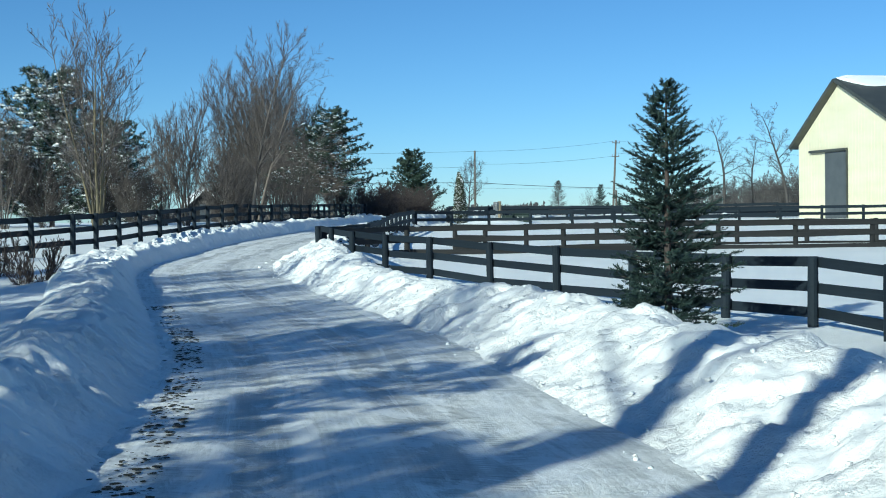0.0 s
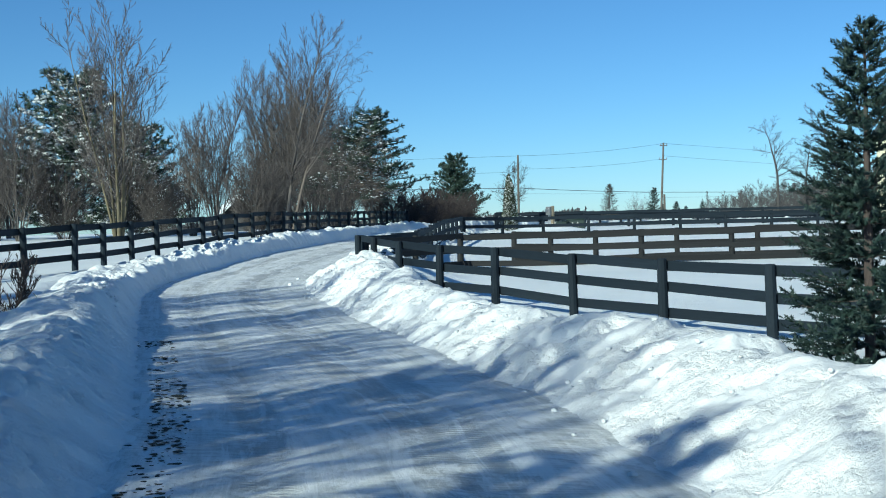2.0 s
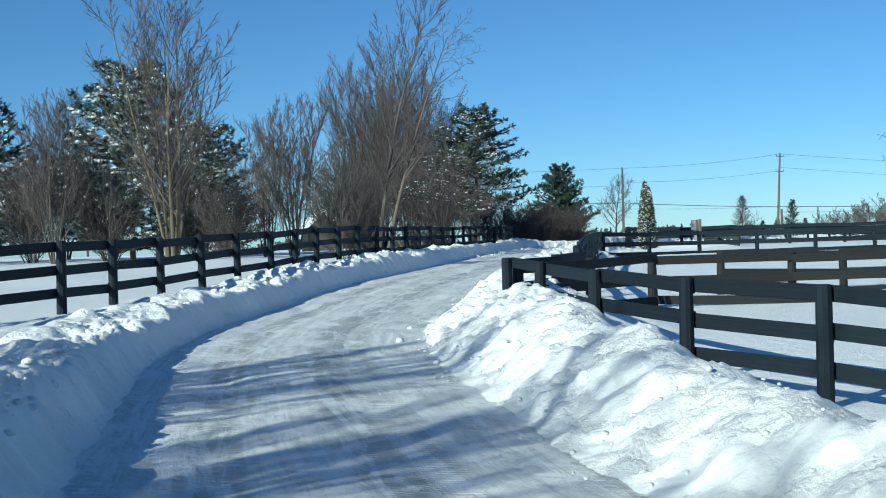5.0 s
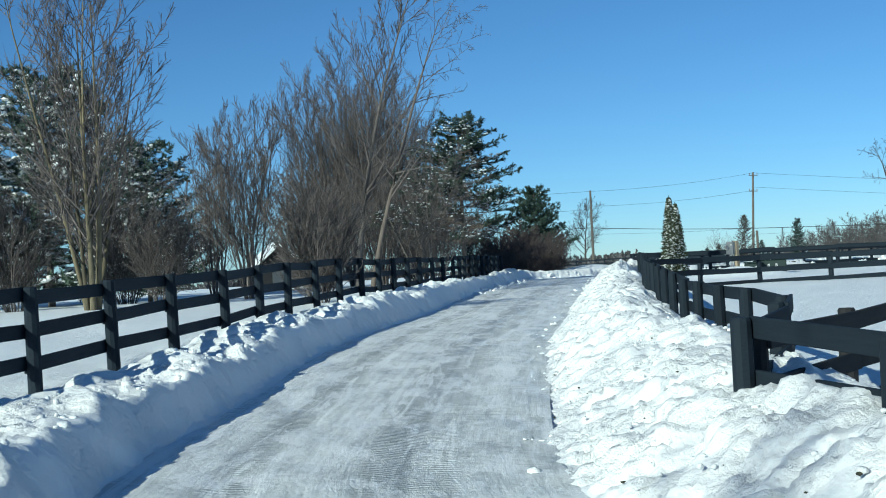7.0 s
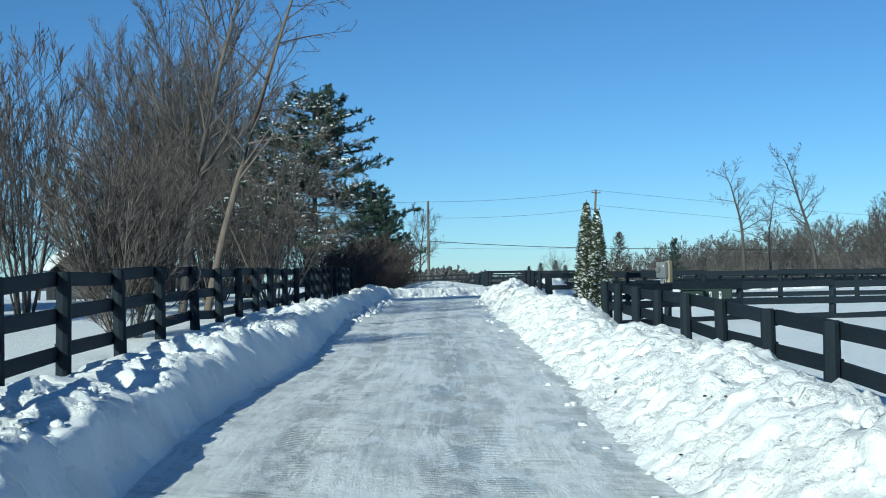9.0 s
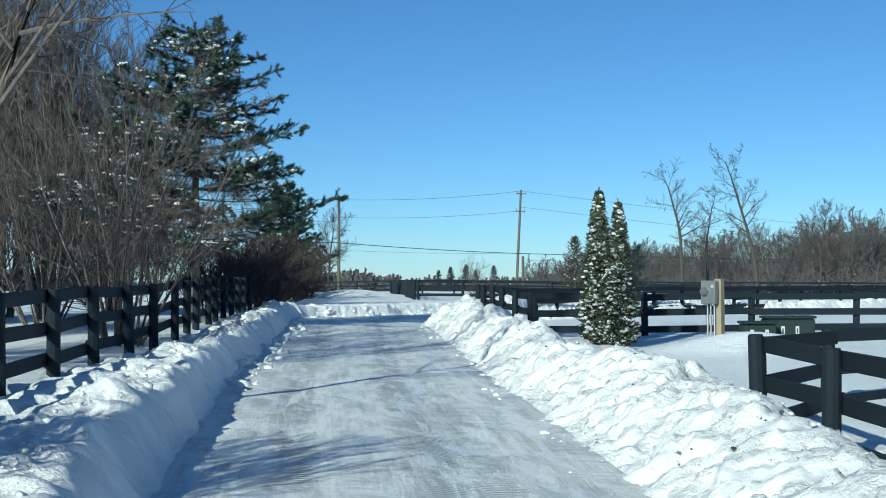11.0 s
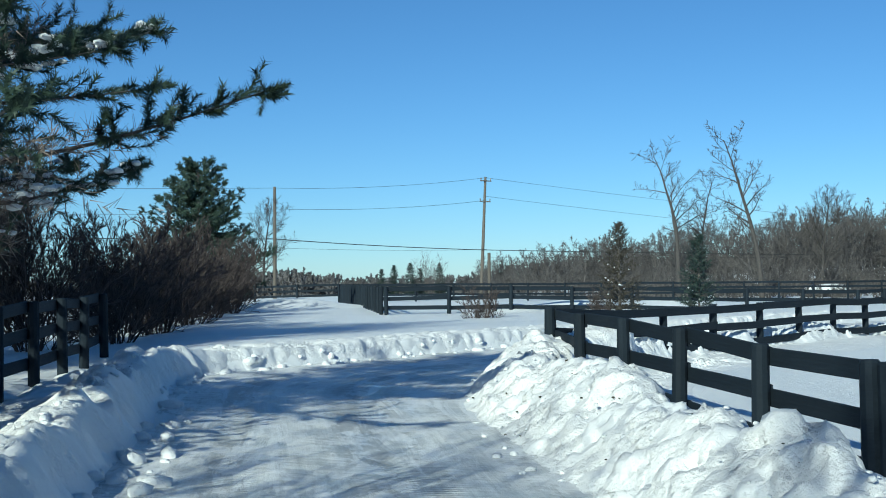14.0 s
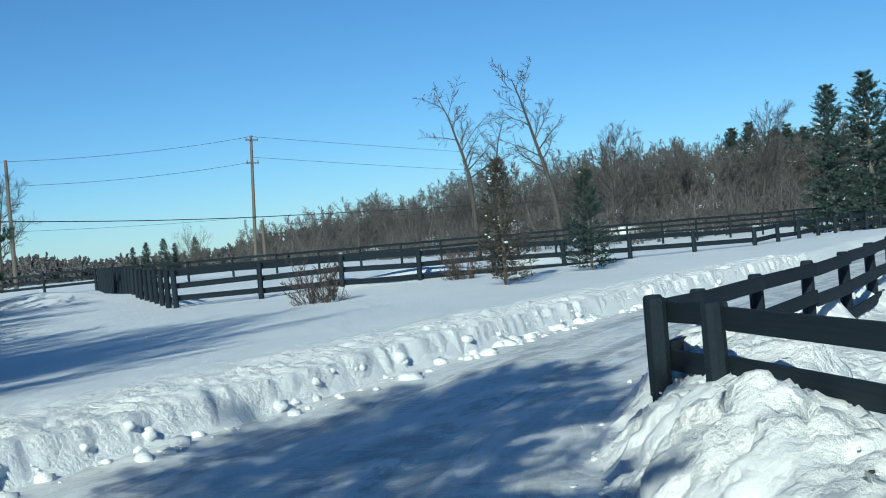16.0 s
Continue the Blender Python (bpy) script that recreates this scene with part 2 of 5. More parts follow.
# ---- mesh helpers ----
class Soup:
    """Vertices and faces of one mesh in the making."""

    def __init__(self):
        self.v, self.f = [], []

    def face_block(self, verts, faces):
        k = len(self.v)
        self.v.extend(verts)
        self.f.extend([tuple(i + k for i in f) for f in faces])

    def tube(self, pts, radii, sides, cap=True):
        k = len(self.v)
        n = len(pts)
        for i, (p, r) in enumerate(zip(pts, radii)):
            d = (pts[min(i + 1, n - 1)] - pts[max(i - 1, 0)]).normalized()
            a = d.orthogonal().normalized() if abs(d.z) > 0.98 else d.cross(Vector((0, 0, 1))).normalized()
            b = d.cross(a)
            for s in range(sides):
                t = 2 * math.pi * s / sides
                self.v.append(tuple(p + a * (r * math.cos(t)) + b * (r * math.sin(t))))
        for i in range(n - 1):
            for s in range(sides):
                q, w = k + i * sides, (s + 1) % sides
                self.f.append((q + s, q + w, q + sides + w, q + sides + s))
        if cap:
            self.f.append(tuple(k + s for s in reversed(range(sides))))
            self.f.append(tuple(k + (n - 1) * sides + s for s in range(sides)))

    def box(self, lo, hi):
        (a, b, c), (d, e, f) = lo, hi
        self.face_block([(a, b, c), (d, b, c), (d, e, c), (a, e, c), (a, b, f), (d, b, f), (d, e, f), (a, e, f)],
                        [(3, 2, 1, 0), (4, 5, 6, 7), (0, 1, 5, 4), (1, 2, 6, 5), (2, 3, 7, 6), (3, 0, 4, 7)])

    def lump(self, c, r, rng, squash=0.7):
        """An uneven lump of 20 faces."""
        g = (1 + 5 ** 0.5) / 2
        base = [(-1, g, 0), (1, g, 0), (-1, -g, 0), (1, -g, 0), (0, -1, g), (0, 1, g), (0, -1, -g), (0, 1, -g), (g, 0, -1), (g, 0, 1), (-g, 0, -1), (-g, 0, 1)]
        fs = [(0, 11, 5), (0, 5, 1), (0, 1, 7), (0, 7, 10), (0, 10, 11), (1, 5, 9), (5, 11, 4), (11, 10, 2), (10, 7, 6), (7, 1, 8),
              (3, 9, 4), (3, 4, 2), (3, 2, 6), (3, 6, 8), (3, 8, 9), (4, 9, 5), (2, 4, 11), (6, 2, 10), (8, 6, 7), (9, 8, 1)]
        sx, sy = rng.uniform(0.75, 1.3), rng.uniform(0.75, 1.3)
        vs = []
        for x, y, z in base:
            q = r * rng.uniform(0.4, 0.64)
            vs.append((c[0] + x * q * sx, c[1] + y * q * sy, c[2] + z * q * squash))
        self.face_block(vs, fs)

    def mesh(self, name, mat, smooth=False):
        me = bpy.data.meshes.new(name)
        me.from_pydata(self.v, [], self.f)
        me.materials.append(mat)
        if smooth:
            me.shade_smooth()
        me.update()
        return me


def thing(name, at, label, category, group=""):
    ob = new(name)
    ob.empty_display_size = 0.2
    ob.location = at
    return tagged(ob, label, category, group)


def piece(name, mesh, parent, m=None, label=""):
    ob = new(name, mesh)
    ob.parent = parent
    if m is not None:
        ob.matrix_basis = m
    return tagged(ob, label)


def bevel_box(name, size, mat, bevel=0.008):
    bm = bmesh.new()
    bmesh.ops.create_cube(bm, size=1)
    bmesh.ops.scale(bm, vec=size, verts=bm.verts)
    bmesh.ops.bevel(bm, geom=bm.edges[:], offset=bevel, segments=1, affect="EDGES")
    me = bpy.data.meshes.new(name)
    bm.to_mesh(me)
    bm.free()
    me.materials.append(mat)
    return me


# ---- the lie of the land ----
LAND_Y = [-400, -50, 0, 12, 24, 32, 40, 56, 70, 81, 96, 108, 150, 195, 260, 450, 1500]
LAND_Z = [-1.5, -0.3, 0, -0.03, 0.05, 0.22, 0.38, 0.74, 0.91, 0.99, 0.95, 0.72, 0.55, 0.5, -0.8, -5.0, -10.0]
EDGE_L = [(0.2, -30), (-0.6, -10), (-1.3, 0), (-2.14, 7.8), (-3.07, 14.4), (-4.5, 20), (-5.85, 24.8), (-6.7, 28), (-7.6, 32), (-8.0, 36), (-7.98, 40), (-8.0, 46),
          (-7.55, 51.5), (-6.9, 56), (-6.25, 67), (-5.8, 71), (-5.3, 76), (-4.75, 82), (-4.5, 86), (-4.35, 88.3), (-3.7, 90.2), (-2.3, 91.5), (0.3, 93.6), (3.7, 96.5), (8.1, 100.1), (20, 108.6), (45, 126)]
EDGE_R = [(4.2, -30), (3.2, -10), (2.3, 0), (1.4, 7.9), (0.96, 10.2), (0.05, 15.7), (-0.75, 18.5), (-1.92, 22.9), (-2.75, 25.5), (-4.1, 30.6), (-4.78, 34.7), (-4.85, 38), (-4.72, 42.4),
          (-4.6, 46), (-4.15, 51), (-3.3, 61.5), (-2.75, 68), (-2.3, 72.5), (-1.95, 76), (-1.5, 81), (-1.2, 84), (-0.4, 86.6), (0.9, 89.1), (2.6, 91.3), (5.6, 93.7), (10, 97.2), (21.9, 105.7), (47, 123)]


def land(y):
    return np.interp(y, LAND_Y, LAND_Z)


def smooth_line(pts, step):
    """Points every step metres along a smooth curve through pts."""
    p = np.array(pts, float)
    out = []
    for i in range(len(p) - 1):
        a, b, c, d = p[max(i - 1, 0)], p[i], p[i + 1], p[min(i + 2, len(p) - 1)]
        n = max(2, int(np.linalg.norm(c - b) / step))
        for k in range(n):
            t = k / n
            m0, m1 = (c - a) / 2, (d - b) / 2
            out.append((2 * t**3 - 3 * t**2 + 1) * b + (t**3 - 2 * t**2 + t) * m0 + (-2 * t**3 + 3 * t**2) * c + (t**3 - t**2) * m1)
    out.append(p[-1])
    return np.array(out)


LINE_L, LINE_R = smooth_line(EDGE_L, 0.6), smooth_line(EDGE_R, 0.6)


def off_line(P, line):
    """Signed distance from each point of P to a line, positive to the right of its way."""
    order = np.argsort(P[:, 1], kind="stable")
    Q = P[order]
    best = np.full(len(Q), 1e9)
    sign = np.ones(len(Q))
    for a, b in zip(line[:-1], line[1:]):
        i, j = np.searchsorted(Q[:, 1], (min(a[1], b[1]) - 7, max(a[1], b[1]) + 7))
        if i == j:
            continue
        R = Q[i:j]
        d = b - a
        u = np.clip(((R - a) @ d) / (d @ d), 0, 1)
        w = R - a - u[:, None] * d
        dist = (w * w).sum(1)
        side = np.where(d[0] * w[:, 1] - d[1] * w[:, 0] < 0, 1.0, -1.0)
        closer = dist < best[i:j]
        best[i:j] = np.where(closer, dist, best[i:j])
        sign[i:j] = np.where(closer, side, sign[i:j])
    out = np.empty(len(P))
    out[order] = np.sqrt(best) * sign
    return out


LATTICE = {}


def value_noise(x, y, size, seed):
    """Smooth noise between -1 and 1 with cells of the given size."""
    if seed not in LATTICE:
        LATTICE[seed] = np.random.RandomState(seed).uniform(-1, 1, (512, 512))
    g = LATTICE[seed]
    c, q = math.cos(seed * 1.3), math.sin(seed * 1.3)
    u, v = (x * c - y * q) / size + 1000.37, (x * q + y * c) / size + 1000.71
    i, j = np.floor(u).astype(int), np.floor(v).astype(int)
    a, b = u - i, v - j
    a, b = a * a * (3 - 2 * a), b * b * (3 - 2 * b)
    i0, i1, j0, j1 = i % 512, (i + 1) % 512, j % 512, (j + 1) % 512
    return (g[i0, j0] * (1 - a) + g[i1, j0] * a) * (1 - b) + (g[i0, j1] * (1 - a) + g[i1, j1] * a) * b


def step01(a, b, x):
    t = np.clip((x - a) / (b - a), 0, 1)
    return t * t * (3 - 2 * t)


def snow_height(x, y, full=False):
    """The height of the snow at places x, y (arrays)."""
    P = np.stack([x, y], 1)
    z = land(y)
    near = (np.abs(x) < 60) & (y > -35) & (y < 135)
    dl, dr = np.full(len(x), -99.0), np.full(len(x), 99.0)
    dl[near], dr[near] = off_line(P[near], LINE_L), off_line(P[near], LINE_R)
    dr[(x < -8) & ~near] = -99
    n1, n2, n3, n4, n5, n6 = (value_noise(x, y, w, k) for w, k in ((3.5, 1), (1.1, 2), (0.5, 3), (0.27, 4), (0.9, 5), (0.2, 6)))
    clods = np.maximum(0, 1 - 2.6 * np.abs(n5)) * 0.5 + np.maximum(0, n3) * 0.8
    far_bank = step01(88, 92, y) * step01(-6, -3, x)
    # left of the road: a steep cut, a crumbled lip and the field
    d = -dl
    cut = 0.47 - 0.12 * far_bank + 0.1 * (1 - step01(20, 29, y))
    field_l = (0.4 - 0.2 * step01(60, 74, y)) * (1 - far_bank) + 0.35 * far_bank
    field_l = field_l + 0.05 * n1 * (1 - 0.7 * far_bank)
    lip = cut + (0.08 * n1 + 0.1 * n2) * (1 - 0.9 * far_bank) + 0.09 * clods * (1 - 0.8 * far_bank)
    wide = (0.42 + 0.12 * n2 + 0.7 * (1 - step01(16, 30, y))) * (1 - 0.6 * far_bank) + (0.09 * n3 + 0.06 * n4) * (1 - 0.7 * far_bank)
    left = lip * step01(0, 1.0, d / wide) - 0.03
    back = 0.45 * step01(44, 52, y) + 0.55 * step01(60, 70, y)
    left = left + (field_l - lip) * step01(0.9 - 0.35 * back, 2.3 - 1.0 * back, d + 0.2 * n2)
    left = left + (0.06 * n3 + 0.04 * n4 + 0.03 * n6) * (1 - 0.6 * far_bank) * step01(0.1, 0.6, d) * (1 - step01(1.3, 2.8, d))
    # right of the road: a long heap thrown up by the plough
    e = dr
    field_r = -0.14 + 0.1 * step01(28, 36, y) - 0.05 * step01(80, 90, y) + 0.025 * n1
    corner = step01(31, 35, y) * (1 - step01(38, 42, y))
    high = 0.5 + 0.1 * step01(20, 32, y) + 0.08 * n1 + 0.06 * n2 - 0.34 * step01(90, 93.5, y) - 0.1 * step01(44, 51, y) * (1 - step01(62, 68, y))
    run = 1.2 + 0.2 * n1 + 0.12 * n2 + 0.35 * (1 - step01(12, 20, y)) + 0.5 * corner - 0.4 * step01(89, 92, y) - 0.15 * step01(64, 70, y)
    rise = high * step01(0, 1.0, e / run) ** 0.85 - 0.03
    flat = step01(83.5, 86, y) * (1 - step01(89.5, 91.5, y))
    fall = 1 - step01(1.0 + 0.4 * flat, 2.1 - 0.4 * step01(70, 78, y) + 0.15 * flat, e / run)
    right = np.where(e < run, rise, field_r + (high - 0.03 - field_r) * fall)
    rough = step01(0.02, 0.5, e) * (1 - 0.7 * step01(90.0, 92.5, y) * step01(0.6, 1.3, e)) * (1 - 0.93 * step01(run * 1.25, run * 2.0, e))
    right = right + rough * (0.05 * np.maximum(0, n2) + 0.06 * n3 + 0.05 * n4 + 0.02 * n6)
    inside = -0.03 - 0.06 * step01(0, 0.35, np.minimum(dl, -dr))
    out = np.where(dl < 0, left, np.where(dr > 0, right, inside))
    off = ~near
    out = np.where(off, np.where(x < -5, 0.35, -0.1 + 0.1 * step01(95, 115, y)) + 0.08 * n1, out)
    # rolling ground far off, and the wooded hill
    hill = 7.0 * step01(55, 190, x - 0.1 * (y - 200)) * step01(190, 330, y) * (1 - step01(700, 1300, y))
    # the ground falls off gently to the east beyond the lane
    hill = hill - 1.1 * step01(14, 55, x) * step01(106, 150, y) * (1 - step01(260, 450, y))
    # drifts on the lawn beyond the lane
    for mx, my, mh, wx, wy in ((1.4, 130, 0.55, 2.6, 1.6), (11.3, 117.2, 0.5, 1.8, 0.9), (8.2, 116.5, 0.3, 1.2, 0.7), (15.5, 118.3, 0.35, 2.2, 0.8), (0.8, 88.7, 0.08, 0.6, 0.8), (0.1, 86.6, 0.08, 0.5, 1.0), (2.9, 71.6, 0.38, 1.5, 0.9)):
        out = out + mh * np.exp(-((x - mx) / wx) ** 2 - ((y - my) / wy) ** 2)
    return (z + out + hill, dl, dr) if full else z + out + hill


def axis(fine, far):
    """Grid lines: fine stretches (from, to, step), growing outwards to far."""
    c = []
    for a, b, s in fine:
        c.extend(np.arange(a, b, s))
    c.append(fine[-1][1])
    for sign, k in ((1, fine[-1][2]), (-1, fine[0][2])):
        q, s = (c[-1], k) if sign > 0 else (c[0], k)
        grown = []
        while abs(q) < far:
            s *= 1.16
            q += sign * s
            grown.append(q)
        c = c + grown if sign > 0 else grown[::-1] + c
    return np.array(c)


def grid_mesh(name, X, Y, Z, mat, uv=None):
    """A sheet from arrays of shape (rows, columns)."""
    r, c = X.shape
    co = np.stack([X, Y, Z], -1).reshape(-1, 3).astype(np.float32)
    k = np.arange((r - 1) * (c - 1))
    i, j = k // (c - 1), k % (c - 1)
    a = i * c + j
    loops = np.stack([a, a + 1, a + c + 1, a + c], 1).astype(np.int32)
    me = bpy.data.meshes.new(name)
    me.vertices.add(len(co))
    me.vertices.foreach_set("co", co.ravel())
    me.loops.add(loops.size)
    me.loops.foreach_set("vertex_index", loops.ravel())
    me.polygons.add(len(loops))
    me.polygons.foreach_set("loop_start", np.arange(0, loops.size, 4, dtype=np.int32))
    if uv is not None:
        layer = me.uv_layers.new(name="UVMap")
        layer.data.foreach_set("uv", uv.reshape(-1, 2)[loops.ravel()].astype(np.float32).ravel())
    me.materials.append(mat)
    me.update(calc_edges=True)
    me.shade_smooth()
    return me


gx = axis([(-11.5, 4.5, 0.16), (4.5, 10, 0.2), (10, 24, 0.4)], 1600)
gy = axis([(-4, 5, 0.4), (5, 102, 0.2), (102, 124, 0.5)], 1600)
GX, GY = np.meshgrid(gx, gy)
GZ, GL, GR = snow_height(GX.ravel(), GY.ravel(), True)
# the sheet lies a little lower where the ploughed banks rest on it
GZ = GZ - 0.14 * ((GY.ravel() > 4.6) & (GY.ravel() < 107)) * (step01(0.0, 0.4, GR) * (1 - step01(2.5, 3.1, GR)) + step01(0.0, 0.4, -GL) * (1 - step01(1.5, 1.9, -GL)))
GZ = GZ.reshape(GX.shape)
tagged(new("ground", grid_mesh("ground", GX, GY, GZ, SNOW)), "snow-covered ground beside the ploughed drive", "ground", "", "structure")


def clumps(x, y, cell, seed):
    """Rounded clods of uneven size, as heights in cells."""
    rs = np.random.RandomState(seed)
    J = rs.uniform(0, 1, (256, 256, 3))
    u, v = x / cell + 3000.5, y / cell + 3000.5
    i, j = np.floor(u).astype(int), np.floor(v).astype(int)
    best = np.zeros(len(x))
    for di in (-1, 0, 1):
        for dj in (-1, 0, 1):
            c = J[(i + di) % 256, (j + dj) % 256]
            d2 = (i + di + c[:, 0] - u) ** 2 + (j + dj + c[:, 1] - v) ** 2
            r = 0.25 + 0.55 * c[:, 2] ** 1.5
            best = np.maximum(best, np.sqrt(np.maximum(0, r * r - d2)))
    return best


def chunks(x, y, cell, seed):
    """Angular clods: tilted plateaus, one to a cell, between 0 and about 1."""
    rs = np.random.RandomState(seed)
    J = rs.uniform(0, 1, (256, 256, 6))
    u, v = x / cell + 3000.5, y / cell + 3000.5
    i, j = np.floor(u).astype(int), np.floor(v).astype(int)
    near, out = np.full(len(x), 1e9), np.zeros(len(x))
    for di in (-1, 0, 1):
        for dj in (-1, 0, 1):
            c = J[(i + di) % 256, (j + dj) % 256]
            dx, dy = u - (i + di + c[:, 0]), v - (j + dj + c[:, 1])
            d2 = (dx * dx + dy * dy) * (0.7 + 0.6 * c[:, 5])
            h = c[:, 2] ** 1.5 + (c[:, 3] - 0.5) * 1.1 * dx + (c[:, 4] - 0.5) * 1.1 * dy - 0.5 * d2
            out = np.where(d2 < near, h, out)
            near = np.minimum(near, d2)
    return out


def bank(name, line, side, wide, ya, yb, label):
    """The ploughed snow along one edge of the drive, as a finely broken sheet."""
    line = line[(line[:, 1] >= ya) & (line[:, 1] <= yb)]
    s = np.concatenate([[0], np.cumsum(np.linalg.norm(np.diff(line, axis=0), axis=1))])
    t = np.arange(0, s[-1], 0.05)
    C = np.stack([np.interp(t, s, line[:, 0]), np.interp(t, s, line[:, 1])], 1)
    d = np.gradient(C, axis=0)
    k = np.ones(41) / 41
    d = np.stack([np.convolve(np.pad(d[:, q], 20, mode="edge"), k, "valid") for q in (0, 1)], 1)
    d = d / np.linalg.norm(d, axis=1, keepdims=True)
    N = np.stack([d[:, 1], -d[:, 0]], 1) * side
    o = np.concatenate([np.arange(-0.12, 1.2, 0.04), np.arange(1.2, wide, 0.055)])
    P = C[:, None] + N[:, None] * o[None, :, None]
    x, y = P[..., 0].ravel(), P[..., 1].ravel()
    z, dl, dr = snow_height(x, y, True)
    e = dr if side > 0 else -dl
    cross = step01(89.5, 92, y) if side < 0 else np.zeros(len(y))
    if side > 0:
        mask = step01(0.0, 0.3, e) * (1 - step01(2.0, wide - 0.3, e))
        mask = mask * (1 - 0.8 * step01(90.0, 92.5, y) * step01(0.6, 1.3, e))
        run = np.repeat(t, len(o))
        scraped = 1 - step01(26, 34, y)
        furrow = value_noise(run + 0.7 * e, e * 0.25, 0.34, 82) + 0.5 * value_noise(run + 0.5 * e, e * 0.2, 0.15, 83)
        broken = step01(-0.35, 0.35, value_noise(x, y, 0.9, 84))
        corner = step01(84.5, 87, y) * (1 - step01(90, 91.5, y))
        rubble = (0.07 + 0.06 * corner) * chunks(x, y, 0.3, 71) * broken + 0.06 * chunks(x, y, 0.17, 72) + 0.03 * chunks(x, y, 0.1, 73) - 0.045
        h = mask * (1 - 0.45 * scraped) * rubble + mask * (0.03 * furrow * scraped + 0.012 * value_noise(x, y, 0.11, 81))
    else:
        face = step01(0.0, 0.12, e)
        top = step01(0.3, 0.55, e) * (1 - step01(0.9, 1.5, e))
        top = np.maximum(top, cross * step01(0.12, 0.3, e) * (1 - step01(0.7, 1.4, e)))
        lumps = 0.035 * chunks(x, y, 0.24, 74) + 0.03 * chunks(x, y, 0.14, 75) + 0.3 * 0.08 * clumps(x, y, 0.08, 79) - 0.03 + 0.015 * cross
        run = np.repeat(t, len(o))
        flute = value_noise(run, run * 0 + 3.7, 0.18, 76) * 0.5 + value_noise(run, run * 0 + 9.1, 0.13, 77) * 0.35
        h = top * lumps + face * (1 - top) * (0.02 * value_noise(x, y, 0.2, 78) + (0.035 + 0.035 * cross) * flute * (1 - step01(0.5, 0.9, e)))
    z = z - 0.2 * step01(wide - 0.4, wide, np.broadcast_to(o, P.shape[:2]).ravel())
    Q = np.stack([P[..., 0], P[..., 1], z.reshape(P.shape[:2])], -1)
    nrm = np.cross(np.gradient(Q, axis=0), np.gradient(Q, axis=1))
    nrm = nrm / np.linalg.norm(nrm, axis=-1, keepdims=True)
    nrm = nrm * np.sign(nrm[..., 2:3])
    Q = Q + nrm * h.reshape(P.shape[:2])[..., None]
    me = grid_mesh(name, Q[..., 0], Q[..., 1], Q[..., 2], BANK)
    tagged(new(name, me), label, "snow bank", "", "structure")


bank("snow_bank", LINE_R, 1, 3.4, 4.2, 107.5, "long heap of crumbled snow thrown up by a plough")
bank("snow_bank", LINE_L, -1, 2.0, 4.2, 107.5, "steep cut bank of snow with a crumbled lip")


def snow_at(x, y):
    return float(snow_height(np.array([x], float), np.array([y], float))[0])


def build_road():
    n = 700
    def even(line):
        s = np.concatenate([[0], np.cumsum(np.linalg.norm(np.diff(line, axis=0), axis=1))])
        t = np.linspace(0, 1, n) * s[-1]
        return np.stack([np.interp(t, s, line[:, 0]), np.interp(t, s, line[:, 1])], 1)
    L, R = even(LINE_L), even(LINE_R)
    k = 40
    u = np.linspace(-0.05, 1.05, k)
    P = L[:, None] * (1 - u)[None, :, None] + R[:, None] * u[None, :, None]
    mid = (L + R) / 2
    along = np.concatenate([[0], np.cumsum(np.linalg.norm(np.diff(mid, axis=0), axis=1))])
    X, Y = P[..., 0], P[..., 1]
    width = 3.5
    across = np.broadcast_to(u * width, X.shape)
    rut = -0.018 * (np.exp(-((across - 0.95) / 0.22) ** 2) + np.exp(-((across - 2.5) / 0.22) ** 2))
    z = land(Y.ravel()).reshape(X.shape) + rut + 0.012 * value_noise(X.ravel(), Y.ravel(), 0.7, 11).reshape(X.shape) + 0.006 * value_noise(X.ravel(), Y.ravel(), 0.25, 12).reshape(X.shape)
    uv = np.stack([across, np.broadcast_to(along[:, None], X.shape)], -1)
    tagged(new("road", grid_mesh("road", X, Y, z, ROAD, uv)), "narrow drive of packed snow and grey ice with tyre tracks", "road", "", "structure")


build_road()

# ---- fences ----
POST_LEN = 1.6


def post_mesh(mat):
    s = Soup()
    pts = [Vector((0, 0, -POST_LEN)), Vector((0, 0, -0.4)), Vector((0, 0, -0.02)), Vector((0, 0, 0))]
    s.tube(pts, [0.08, 0.077, 0.074, 0.062], 10)
    return s.mesh("post", mat)


POSTS = {m: post_mesh(m) for m in (BLACK_WOOD, GREY_WOOD)}
RAILS = {m: bevel_box("rail", (1.0, 0.038, 0.15), m, 0.006) for m in (BLACK_WOOD, GREY_WOOD)}
RAIL_DROP = (0.09, 0.44, 0.8)


def spaced(pts, step=2.4):
    """Posts at about even steps along a line of (x, y, top)."""
    out = []
    p = np.array(pts, float)
    for a, b in zip(p[:-1], p[1:]):
        n = max(1, round(float(np.linalg.norm((b - a)[:2])) / step))
        out += [tuple(a + (b - a) * k / n) for k in range(n)]
    return out + [tuple(p[-1])]


